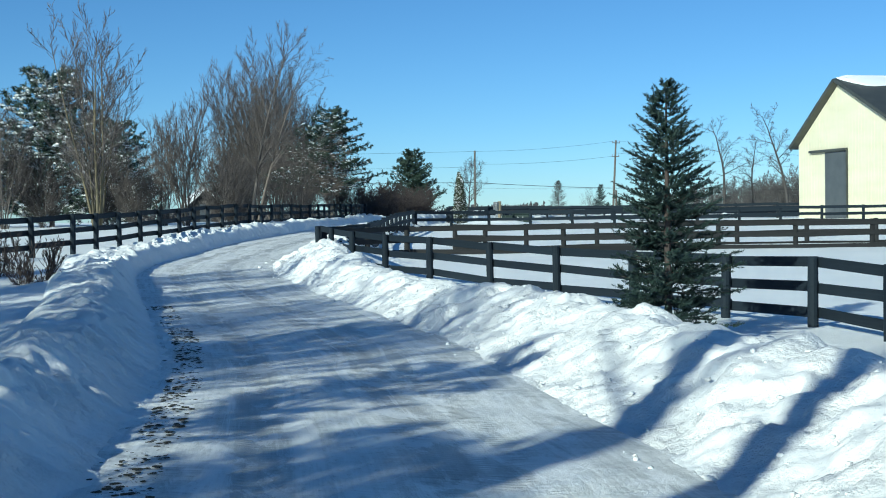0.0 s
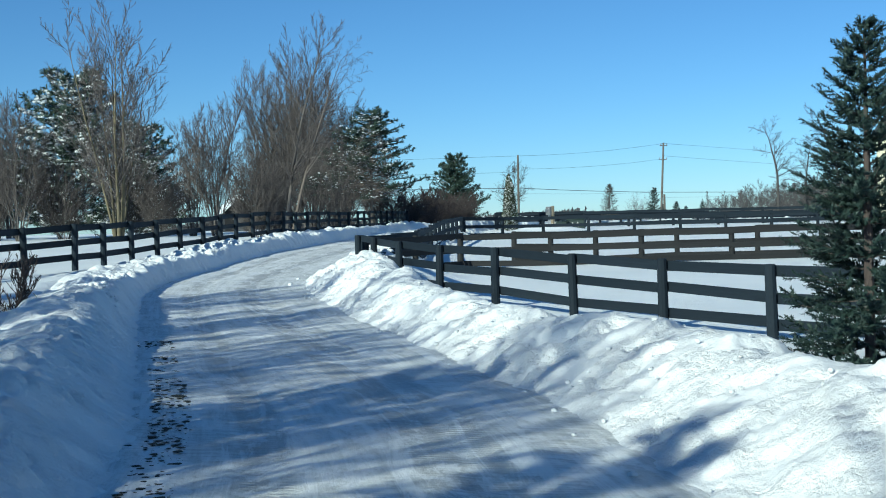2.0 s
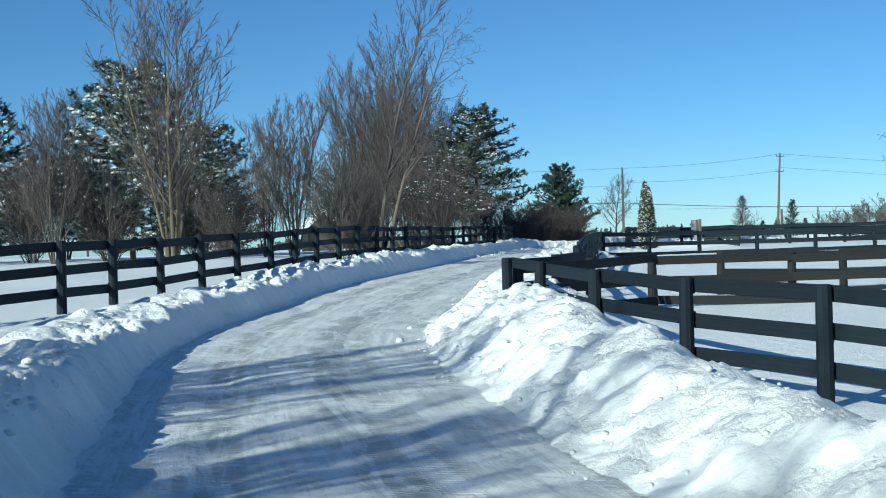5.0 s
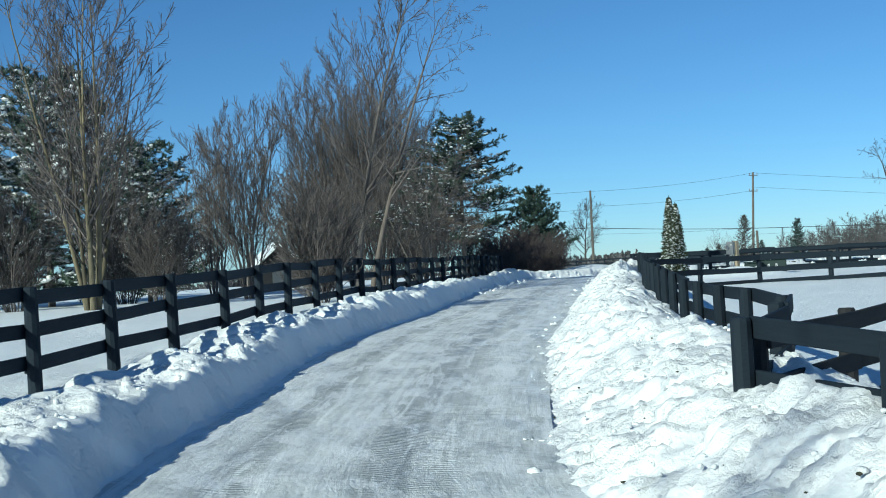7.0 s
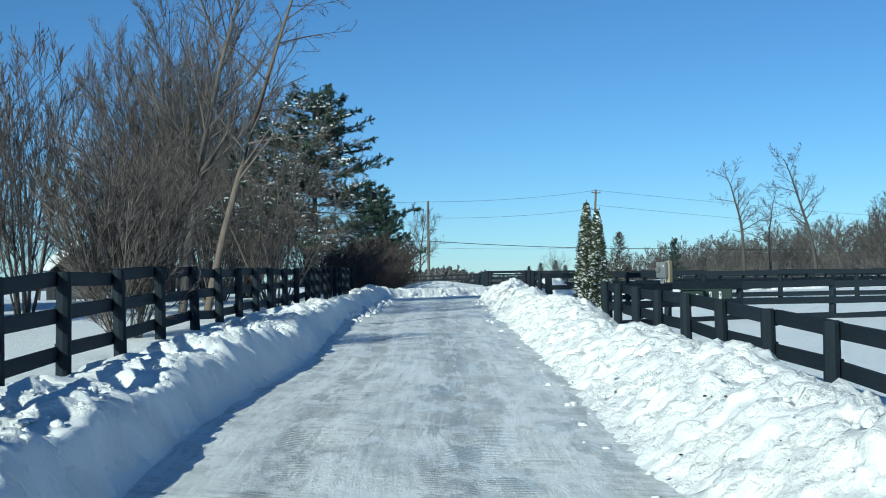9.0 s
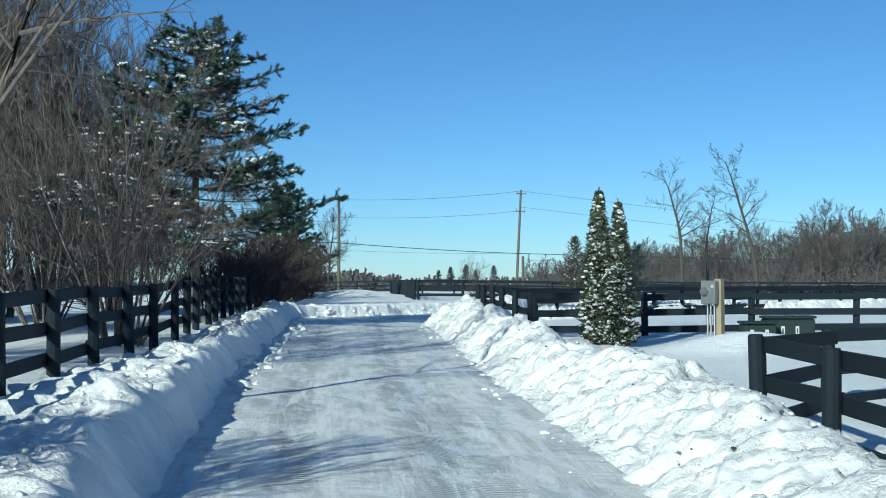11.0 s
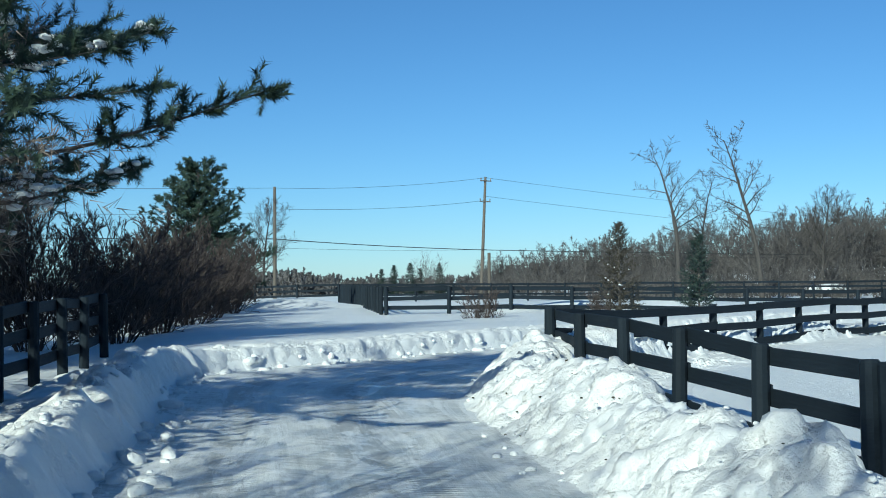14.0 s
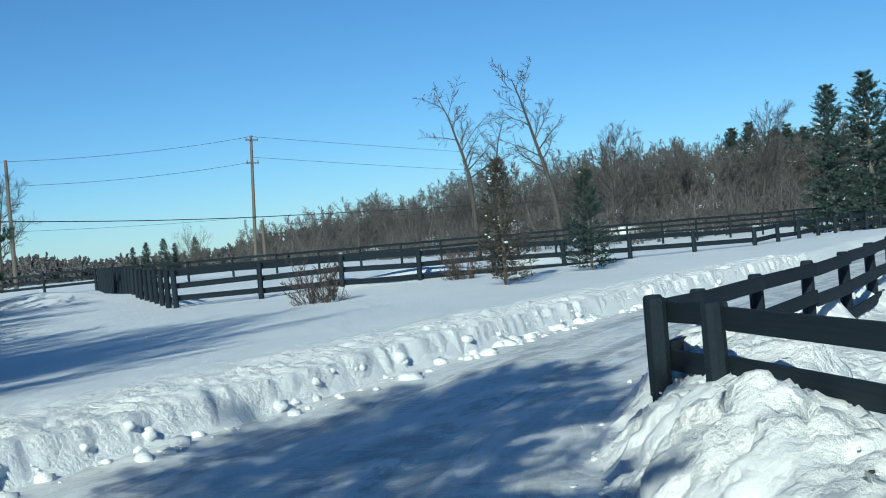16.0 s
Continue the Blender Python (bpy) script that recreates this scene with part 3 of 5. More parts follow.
def fence(posts, mat, label, side=1, seed=0):
    """posts: (x, y, top). side: on which side of the posts the rails are nailed."""
    rng = random.Random(seed)
    x0, y0, z0 = posts[0]
    base = snow_at(x0, y0)
    f = thing("fence", (x0, y0, base), label, "fence", "paddock fences")
    tops = []
    for x, y, z in posts:
        z += rng.uniform(-0.015, 0.02)
        tops.append((x, y, z))
        piece("post", POSTS[mat], f, pose(x - x0, y - y0, z - base, rng.uniform(-1.2, 1.2), rng.uniform(-1.2, 1.2), rng.uniform(0, 360)))
    for (xa, ya, za), (xb, yb, zb) in zip(tops[:-1], tops[1:]):
        a, b = Vector((xa, ya, za)), Vector((xb, yb, zb))
        d = b - a
        flat = Vector((d.x, d.y, 0)).normalized()
        nrm = Vector((-flat.y, flat.x, 0)) * side * 0.088
        for drop in RAIL_DROP:
            w1, w2 = rng.uniform(-0.025, 0.025), rng.uniform(-0.025, 0.025)
            p, q = a + nrm + Vector((0, 0, -drop + w1)), b + nrm + Vector((0, 0, -drop + w2))
            ax = (q - p)
            ln = ax.length + 0.02
            ax.normalize()
            yy = Vector((0, 0, 1)).cross(ax).normalized()
            zz = ax.cross(yy)
            m = Matrix((ax, yy, zz)).transposed().to_4x4()
            m.translation = (p + q) / 2 - Vector((x0, y0, base))
            piece("rail", RAILS[mat], f, m @ Matrix.Diagonal((ln, 1, 1, 1)))
    return f


def with_top(pts, tops):
    """Adds tops, given as heights over the drive's level at that y."""
    return [(x, y, float(land(y)) + h) for (x, y), h in zip(pts, tops)]


BLACK_LABEL = "black-stained three-board paddock fence"
GREY_LABEL = "weathered grey three-board paddock fence in snow"
LEFT = [(-12.8, 22.5), (-11.6, 28), (-10.75, 33.2), (-10.25, 35.3), (-10.1, 37.1), (-9.95, 39.1), (-9.8, 41.2), (-9.65, 43.4), (-9.5, 45.9), (-9.4, 48.2), (-9.3, 50.5), (-9.15, 52.9), (-9.0, 55.5), (-8.8, 58.1),
        (-8.6, 60.3), (-8.4, 62.6), (-8.2, 65), (-8.0, 67.3), (-7.75, 69.7), (-7.5, 72), (-7.25, 74.4), (-7.1, 76.5), (-6.95, 78.3), (-6.75, 80.5), (-6.6, 82.4), (-6.4, 84.6), (-6.2, 86.6), (-6.0, 88.6), (-5.8, 90.6), (-5.6, 92.5)]
fence(with_top(LEFT, np.interp([p[1] for p in LEFT], [30, 40, 56, 72, 92], [1.47, 1.44, 1.37, 1.24, 1.29])), BLACK_WOOD, BLACK_LABEL + " beside the drive", 1, 1)
LINE_A = [(-3.44, 35.0), (-2.92, 33.3), (-2.25, 31.5), (-1.35, 29.8), (-0.3, 28.1), (0.95, 26.2), (2.15, 24.2), (3.3, 22.2), (4.5, 20.2), (5.35, 18.4), (5.75, 16.4), (6.1, 14.0), (6.4, 11.6), (6.7, 9.2)]
fence(with_top(LINE_A, [1.0, 1.0, 0.97, 0.95, 0.93, 0.91, 0.89, 0.87, 0.86, 0.86, 0.85, 0.85, 0.85, 0.85]), BLACK_WOOD, BLACK_LABEL + " behind a snow heap", 1, 2)
LINE_B = [(-3.35, 35.3), (-2.75, 37.2), (-2.33, 39.0), (-2.35, 40.87), (-2.36, 42.73), (-2.36, 44.58), (-2.32, 46.44), (-2.25, 48.29), (-2.17, 50.15), (-2.08, 52.01), (-1.97, 53.86), (-1.85, 55.72), (-1.72, 57.57), (-1.58, 59.43), (-1.42, 61.28)]
fence(with_top(LINE_B, np.interp([p[1] for p in LINE_B], [35, 39, 46.4, 50, 55, 61.3], [1.0, 0.94, 0.85, 0.9, 0.9, 0.9])), BLACK_WOOD, BLACK_LABEL + " along the drive", -1, 3)


def straight(a, b, ha, hb, mat, label, side, seed, step=2.4):
    ps = spaced([(*a, 0), (*b, 0)], step)
    hs = np.linspace(ha, hb, len(ps))
    return fence(with_top([(p[0], p[1]) for p in ps], hs), mat, label, side, seed)


straight((-1.1, 38.9), (32.5, 40.0), 0.86, 0.75, GREY_WOOD, GREY_LABEL, -1, 4)
straight((-3.28, 35.3), (-1.1, 38.9), 0.93, 0.86, GREY_WOOD, GREY_LABEL, -1, 5)
straight((0.4, 41.6), (33, 43.0), 0.79, 0.73, GREY_WOOD, GREY_LABEL, -1, 6)
LINE_D = [(-1.3, 61.5), (0.45, 63.6)] + [(2.35 + 2.13 * k, 64.7 + 0.04 * k) for k in range(13)]
fence(with_top(LINE_D, [0.88, 0.82] + [0.79] * 13), BLACK_WOOD, BLACK_LABEL, -1, 7)
straight((0.35, 77.3), (30, 76.0), 0.93, 0.85, BLACK_WOOD, BLACK_LABEL, -1, 8)
LINE_C = [(0.3, 77.45), (0.36, 79.25), (0.46, 81.2), (0.66, 83.35), (0.83, 85.45), (1.15, 87.83), (1.5, 89.0)]
fence(with_top(LINE_C, [0.93, 0.95, 0.97, 1.0, 1.01, 1.02, 1.01]), BLACK_WOOD, BLACK_LABEL + " behind a snow heap", -1, 9)
LANE = [(1.6, 89.2), (3.1, 90.8), (4.69, 92.07), (6.13, 93.0)] + [(7.76 + 1.57 * k, 94.28 + 1.27 * k) for k in range(17)]
fence(with_top(LANE, [1.0, 0.87] + [0.86] * 19), BLACK_WOOD, BLACK_LABEL + " along the cleared lane", -1, 10)
# beyond the lane
LAWN = [(3.4 + 2.4 * k, 115.7) for k in range(9)] + [(22.6 + 2.0 * k, 115.7 + 1.35 * k) for k in range(1, 20)]
fence([(x, y, float(np.interp(x, [3.4, 8, 14.8, 22.6, 61], [2.05, 2.02, 1.85, 1.6, 1.35]))) for x, y in LAWN], BLACK_WOOD, BLACK_LABEL + " beyond the lane", 1, 11)
fence([(x, y, z) for x, y, z in spaced([(3.3, 116.1, 2.05), (7.38, 157.2, 1.85)], 1.9)], BLACK_WOOD, BLACK_LABEL + " beyond the lane", -1, 12)
fence([(x, y, z) for x, y, z in spaced([(-10, 160, 1.8), (7.3, 158, 1.83), (75, 154, 1.25)], 2.7)], BLACK_WOOD, BLACK_LABEL + " at the far side of the field", 1, 13)

# ---- trees ----
def stray(rng, k):
    return Vector((rng.uniform(-k, k), rng.uniform(-k, k), rng.uniform(-k, k)))


class Wood:
    """Limbs and twigs of one bare tree."""

    def __init__(self, seed, lift=0.25, wild=0.22, spread=(28, 55), kids=(9, 7, 5), min_r=0.006, shrink=0.5, far=False):
        self.far = far
        self.rng = random.Random(seed)
        self.lift, self.wild, self.spread, self.kids, self.min_r, self.shrink = lift, wild, spread, kids, min_r, shrink
        self.trunk, self.crown = Soup(), Soup()

    def grow(self, p, d, length, r, level=0, bare=0.3):
        rng = self.rng
        if level == len(self.kids):
            # the last twigs: slim blades
            d = (d.normalized() + Vector((0, 0, self.lift * 0.5)) + stray(rng, 0.1)).normalized()
            c = Vector((rng.uniform(-1, 1), rng.uniform(-1, 1), rng.uniform(-0.5, 0.5))).cross(d).normalized() * self.min_r
            k = len(self.crown.v)
            self.crown.v += [tuple(p - c), tuple(p + c), tuple(p + d * (length * 1.5))]
            self.crown.f.append((k, k + 1, k + 2))
            return
        n = (3, 2, 1, 1)[min(level, 3)] if self.far else (8, 5, 3, 2)[min(level, 3)]
        pts, q = [p], p
        d = d.normalized()
        dirs = [d]
        # each limb bends one way along its length, with slight kinks
        bend = stray(rng, self.wild * 2.2) / n
        for i in range(n):
            d = (d + bend + stray(rng, self.wild * 0.3) + Vector((0, 0, self.lift * (1.6 + 0.8 * level) / n))).normalized()
            q = q + d * (length / n)
            pts.append(q)
            dirs.append(d)
        radii = [max(self.min_r, r * (1 - 0.88 * i / n)) for i in range(n + 1)]
        (self.trunk if level == 0 else self.crown).tube(pts, radii, (4, 3, 2, 2)[min(level, 3)] if self.far else (8, 5, 3, 3)[min(level, 3)], False)
        for k in range(self.kids[level]):
            t = bare + (1 - bare) * (k + rng.random()) / self.kids[level]
            f = min(t * n, n - 0.01)
            i = int(f)
            at = pts[i].lerp(pts[i + 1], f - i)
            dd = dirs[i + 1]
            side = dd.orthogonal().normalized()
            side.rotate(Matrix.Rotation(rng.uniform(0, 2 * math.pi), 3, dd))
            a = radians(rng.uniform(*self.spread)) * (1 if level == 0 else 0.95)
            out = dd * math.cos(a) + side * math.sin(a)
            ln = length * self.shrink * (1.15 - 0.6 * t) * rng.uniform(0.7, 1.2)
            self.grow(at, out, ln, max(self.min_r, radii[i] * (0.42 if level == 0 else 0.5)), level + 1, 0.15)


def bare_tree(seed, height, stems=1, lean=4, girth=0.16, kids=(11, 7, 4), spread=(28, 52), lift=0.25, wild=0.2, shrink=0.5, bare=0.3, min_r=0.006, bark=BARK, twig=TWIG):
    """Meshes of the trunk and of the crown."""
    w = Wood(seed, lift, wild, spread, kids, min_r, shrink)
    for s in range(stems):
        a = 2 * math.pi * s / stems + w.rng.uniform(-0.4, 0.4)
        k = radians(w.rng.uniform(0.5 if stems == 1 else 0.15, 1.2) * lean)
        d = Vector((math.sin(k) * math.cos(a), math.sin(k) * math.sin(a), math.cos(k)))
        h = height * (1 if stems == 1 else w.rng.uniform(0.88, 1.03) * (1.03 - 0.25 * (k / radians(lean * 1.2)) ** 2))
        w.grow(Vector((0.1 * math.cos(a) * (stems > 1), 0.1 * math.sin(a) * (stems > 1), -0.4)), d, h, girth * (1 if stems == 1 else w.rng.uniform(0.6, 1)), 0, bare)
    return w.trunk.mesh("trunk", bark, True), w.crown.mesh("crown", twig)


def plant(name, meshes, x, y, label, category="tree", group="", scale=1.0, turn=0.0, tilt=0.0, z=None):
    base = snow_at(x, y) if z is None else z
    t = thing(name, (x, y, base), label, category, group)
    for part_name, me in meshes:
        piece(part_name, me, t)
    t.matrix_basis = pose(x, y, base, tilt, 0, turn) @ Matrix.Diagonal((scale, scale, scale, 1))
    return t


def wood_of(pair):
    return [("trunk", pair[0]), ("crown", pair[1])]


def conifer(seed, height, radius, gap, per, droop, tip_up, needle, leaf, mat, bark=BARK, snow=0.0, start=0.04, power=0.85, ragged=0.15, twigs=1.0, curl=0.22, load=0.4, top=0.97, spray=0.0, dead=0.0, tuft=0):
    """Trunk, boughs with needled twigs and, on some, lumps of snow. leaf: a tuft's length; needle: count, length and width;
    spray: side twigs' length in boughs; dead: the share of the inner boughs that has only dry twigs."""
    rng = random.Random(seed)
    trunk, green, brown, white = Soup(), [], [], Soup()
    trunk.tube([Vector((0, 0, -0.3)), Vector((0, 0, height * 0.5)), Vector((0, 0, height * 0.98))], [height * 0.017, height * 0.011, 0.006], 7, False)
    z = height * start
    while z < height * top:
        t = z / height
        reach = radius * ((1 - t) ** power) * (0.75 + 0.25 * min(1, t / 0.12)) + 0.04 * radius
        for k in range(per):
            a = rng.uniform(0, 2 * math.pi)
            ln = reach * rng.uniform(1 - ragged * 2.2, 1 + ragged)
            slope = droop * (1 - t) ** 1.2 + rng.uniform(-0.12, 0.12) + tip_up * t
            n = 5
            pts = []
            for i in range(n + 1):
                f = i / n
                aa = a + 0.1 * math.sin(3 * f + z)
                pts.append(Vector((ln * f * math.cos(aa), ln * f * math.sin(aa), min(height, z + ln * (slope * f + curl * f * f)))))
            trunk.tube(pts, [max(0.003, 0.01 * ln * (1 - 0.8 * i / n)) for i in range(n + 1)], 3, False)
            m = max(3, int(twigs * ln / leaf * 1.5))
            short = min(1.0, 0.25 + 0.5 * ln / leaf)
            laden = t < 0.95 and rng.random() < snow
            dry = dead * (1 - t) ** 0.7
            for i in range(m):
                f = 0.12 + 0.88 * (i + rng.random()) / m
                g = min(f * n, n - 0.01)
                j = int(g)
                at = pts[j].lerp(pts[j + 1], g - j)
                d = (pts[j + 1] - pts[j]).normalized()
                s = Vector((-d.y, d.x, 0)).normalized() * rng.choice((-1, 1))
                tw = (d * rng.uniform(0.5, 1.0) + s * rng.uniform(0.25, 1.1) * (1.15 - 0.5 * f) + Vector((0, 0, rng.uniform(-0.3, 0.45)))).normalized()
                size = leaf * short * rng.uniform(0.7, 1.3) * (1.15 - 0.35 * f)
                count = max(1, math.ceil(spray * ln * (1.05 - 0.85 * f) * rng.uniform(0.4, 1.1) / leaf))
                for c in range(count):
                    bare_twig = f + 0.25 * c / count < dry * rng.uniform(0.7, 1.3)
                    (brown if bare_twig else green).append((*at, *tw, size))
                    if laden and rng.random() < (0.2 if bare_twig else 0.35):
                        for q in range(3 if spray else 1):
                            o = stray(rng, 0.35 * leaf) if spray else Vector((0, 0, 0))
                            white.lump((at.x + tw.x * size * 0.5 + o.x, at.y + tw.y * size * 0.5 + o.y, at.z + tw.z * size * 0.5 + leaf * 0.14 + o.z * 0.2), leaf * load * rng.uniform(0.4, 1.2) * (0.65 if spray else 1), rng, 0.55)
                    at = at + tw * (size * 0.85)
                    tw = (tw + stray(rng, 0.5) + Vector((0, 0, 0.12))).normalized()
            tip = (pts[-1] - pts[-2]).normalized()
            green.append((*pts[-1], *tip, leaf * short))
            # a rounded tuft at the bough's end
            for q in range(tuft):
                green.append((*pts[-1], *(tip * 0.5 + stray(rng, 0.8)), leaf * short * 0.9))
        z += gap * rng.uniform(0.75, 1.25) * (1.1 - 0.4 * t)
    for k in range(int((1 - top) * height / leaf) + 2):
        green.append((0, 0, height * top - leaf + k * leaf * 0.8, 0.03, 0, 1, leaf * 0.8))
    out = [("trunk", trunk.mesh("trunk", bark)), ("foliage", needled(green, needle, mat, seed))]
    if brown:
        out.append(("deadwood", needled(brown, (9, leaf * 1.0, 0.011), DRY_TWIG, seed + 1)))
    if white.v:
        out.append(("snow_load", white.mesh("snow_load", LUMP)))
    return out


def needled(tufts, needle, mat, seed):
    """One mesh of all needles: slim blades standing off each twig's axis. tufts: rows of place, way and length."""
    count, long, wide = needle
    rs = np.random.RandomState(seed)
    T = np.array(tufts)
    P, D, L = T[:, :3], T[:, 3:6], T[:, 6]
    D = D / np.linalg.norm(D, axis=1, keepdims=True)
    ref = np.where(np.abs(D[:, 2:3]) > 0.9, np.array([[1.0, 0, 0]]), np.array([[0, 0, 1.0]]))
    S = np.cross(D, ref)
    S = S / np.linalg.norm(S, axis=1, keepdims=True)
    U = np.cross(D, S)
    n = len(T)
    f = (np.arange(count) + 0.5) / count
    a = rs.uniform(0, 2 * np.pi, (n, count, 1))
    B = S[:, None] * np.cos(a) + U[:, None] * np.sin(a)
    Q = P[:, None] + D[:, None] * (L[:, None, None] * f[None, :, None])
    E = Q + (D[:, None] * 0.5 + B * 0.8) * (long * rs.uniform(0.7, 1.2, (n, count, 1)))
    C = np.cross(np.broadcast_to(D[:, None], B.shape), B) * (wide * 0.5)
    co = np.stack([Q - C, Q + C, E], 2).reshape(-1, 3).astype(np.float32)
    me = bpy.data.meshes.new("foliage")
    me.vertices.add(len(co))
    me.vertices.foreach_set("co", co.ravel())
    me.loops.add(len(co))
    me.loops.foreach_set("vertex_index", np.arange(len(co), dtype=np.int32))
    me.polygons.add(len(co) // 3)
    me.polygons.foreach_set("loop_start", np.arange(0, len(co), 3, dtype=np.int32))
    me.materials.append(mat)
    me.update(calc_edges=True)
    return me


# the young spruce by the drive
spruce = conifer(5, 3.5, 0.98, 0.13, 10, -0.2, 0.5, (26, 0.036, 0.013), 0.13, SPRUCE_NEEDLE, SHRUB, start=0.015, power=0.88, ragged=0.2, twigs=2.3, top=0.97, curl=0.16, spray=0.45)
plant("spruce_tree", spruce, 2.95, 16.7, "young blue-green spruce standing in the snow before the fence", "spruce tree", "", 1.0, 40)

# the pines behind the drive's fence
pine_big = conifer(8, 7.3, 4.7, 0.26, 6, -0.2, 0.14, (60, 0.09, 0.013), 0.22, PINE_NEEDLE, start=0.27, power=0.78, snow=0.5, ragged=0.14, twigs=1.5, load=0.42, curl=0.16, spray=0.45, dead=0.85, tuft=5)
plant("pine_tree", pine_big, -7.05, 81.1, "tall dark green pine with dry inner twigs and patches of snow", "pine tree", "roadside pines", 1.0, 15)
pine_mid = conifer(9, 7.3, 3.5, 0.28, 8, 0.0, 0.4, (18, 0.14, 0.04), 0.3, PINE_NEEDLE, start=0.04, power=0.7, ragged=0.2, snow=0.06, twigs=1.4, load=0.4, spray=0.42, tuft=5)
plant("pine_tree", pine_mid, -3.0, 129.6, "bushy dark green pine beyond the hedge", "pine tree", "roadside pines", 0.95, 70)
pine_snowy = conifer(10, 9.2, 4.2, 0.36, 8, 0.0, 0.35, (14, 0.17, 0.055), 0.36, PINE_NEEDLE, start=0.05, power=0.52, snow=0.95, ragged=0.15, twigs=1.2, load=0.62, spray=0.4, tuft=5)
for x, y, sc, turn in ((-23, 75, 1.0, 0), (-29, 72, 0.8, 100), (-18.8, 74, 0.66, 200), (-34, 76, 1.0, 40)):
    plant("pine_tree", pine_snowy, x, y, "broad dark pine with snow on its boughs", "pine tree", "snowy pines", sc, turn)

# the two trimmed cedars
cedar = conifer(12, 3.2, 0.44, 0.04, 9, 0.5, 0.3, (8, 0.055, 0.028), 0.08, CEDAR_LEAF, snow=0.8, start=0.015, power=0.95, ragged=0.1, twigs=1.2, load=0.72, curl=0.1)
plant("cedar_tree", cedar, 1.0, 74.5, "narrow green cedar dotted with clumps of snow", "cedar tree", "pair of cedars", 1.0, 0, 0, 0.8)
plant("cedar_tree", cedar, 1.1, 73.55, "narrow green cedar with a snow-caked side", "cedar tree", "pair of cedars", 0.91, 130, 0, 0.8)

# small spruces on the lawn beyond the lane
spruce_far = conifer(14, 3.0, 0.85, 0.1, 5, -0.1, 0.6, (12, 0.07, 0.025), 0.2, SPRUCE_NEEDLE, start=0.04, power=0.85, snow=0.08, twigs=1.7, load=0.26)
spruce_dry = conifer(15, 3.05, 0.85, 0.1, 5, -0.1, 0.6, (12, 0.07, 0.02), 0.2, DRY_NEEDLE, start=0.04, power=0.85, snow=0.1, twigs=1.5, load=0.26)
plant("spruce_tree", spruce_dry, 9.9, 108.6, "small browned spruce on the snowy lawn", "spruce tree", "lawn spruces", 1.0, 0)
plant("spruce_tree", spruce_far, 13.9, 111.4, "small dark green spruce with snow on its boughs", "spruce tree", "lawn spruces", 0.92, 60)

# bare trees behind the drive's fence
willow = bare_tree(21, 9.4, 13, 14, 0.07, (20, 12, 9), (16, 40), 0.1, 0.1, 0.34, 0.16, 0.006)
vase = bare_tree(22, 8.4, 7, 17, 0.09, (16, 10, 6), (28, 56), 0.2, 0.12, 0.36, 0.18, 0.008, MOSSY, TWIG)
upright = bare_tree(23, 7.2, 9, 14, 0.055, (15, 10, 7), (22, 46), 0.18, 0.1, 0.35, 0.2, 0.0075)
single = bare_tree(27, 11.5, 1, 2, 0.12, (30, 12, 7), (25, 48), 0.2, 0.12, 0.32, 0.25, 0.009)
thicket = bare_tree(24, 4.0, 22, 24, 0.026, (10, 7, 6), (16, 42), 0.06, 0.13, 0.42, 0.1, 0.007, BARK, TWIG)
arching = bare_tree(33, 4.8, 18, 27, 0.03, (9, 7, 6), (18, 60), 0.04, 0.22, 0.36, 0.25, 0.0035, BARK, TWIG)
birchy = bare_tree(25, 9.6, 1, 1, 0.095, (22, 10, 8), (40, 75), 0.0, 0.13, 0.3, 0.35, 0.005, PALE, TWIG)
oakish = bare_tree(26, 13.8, 1, 1, 0.26, (15, 11, 9), (38, 72), 0.12, 0.24, 0.33, 0.42, 0.013, OAK_BARK, OAK_BARK)
oak_round = bare_tree(28, 11.0, 1, 1, 0.22, (22, 12, 10), (30, 60), 0.16, 0.2, 0.42, 0.25, 0.013, OAK_BARK, OAK_BARK)
TALL, VASE, UP, THICK = "tall grey-brown leafless tree with fine upright twigs", "leafless many-stemmed tree with yellowed bark", "leafless tree with upright grey-brown limbs", "thicket of bare brown stems"
G = "leafless trees behind the fence"
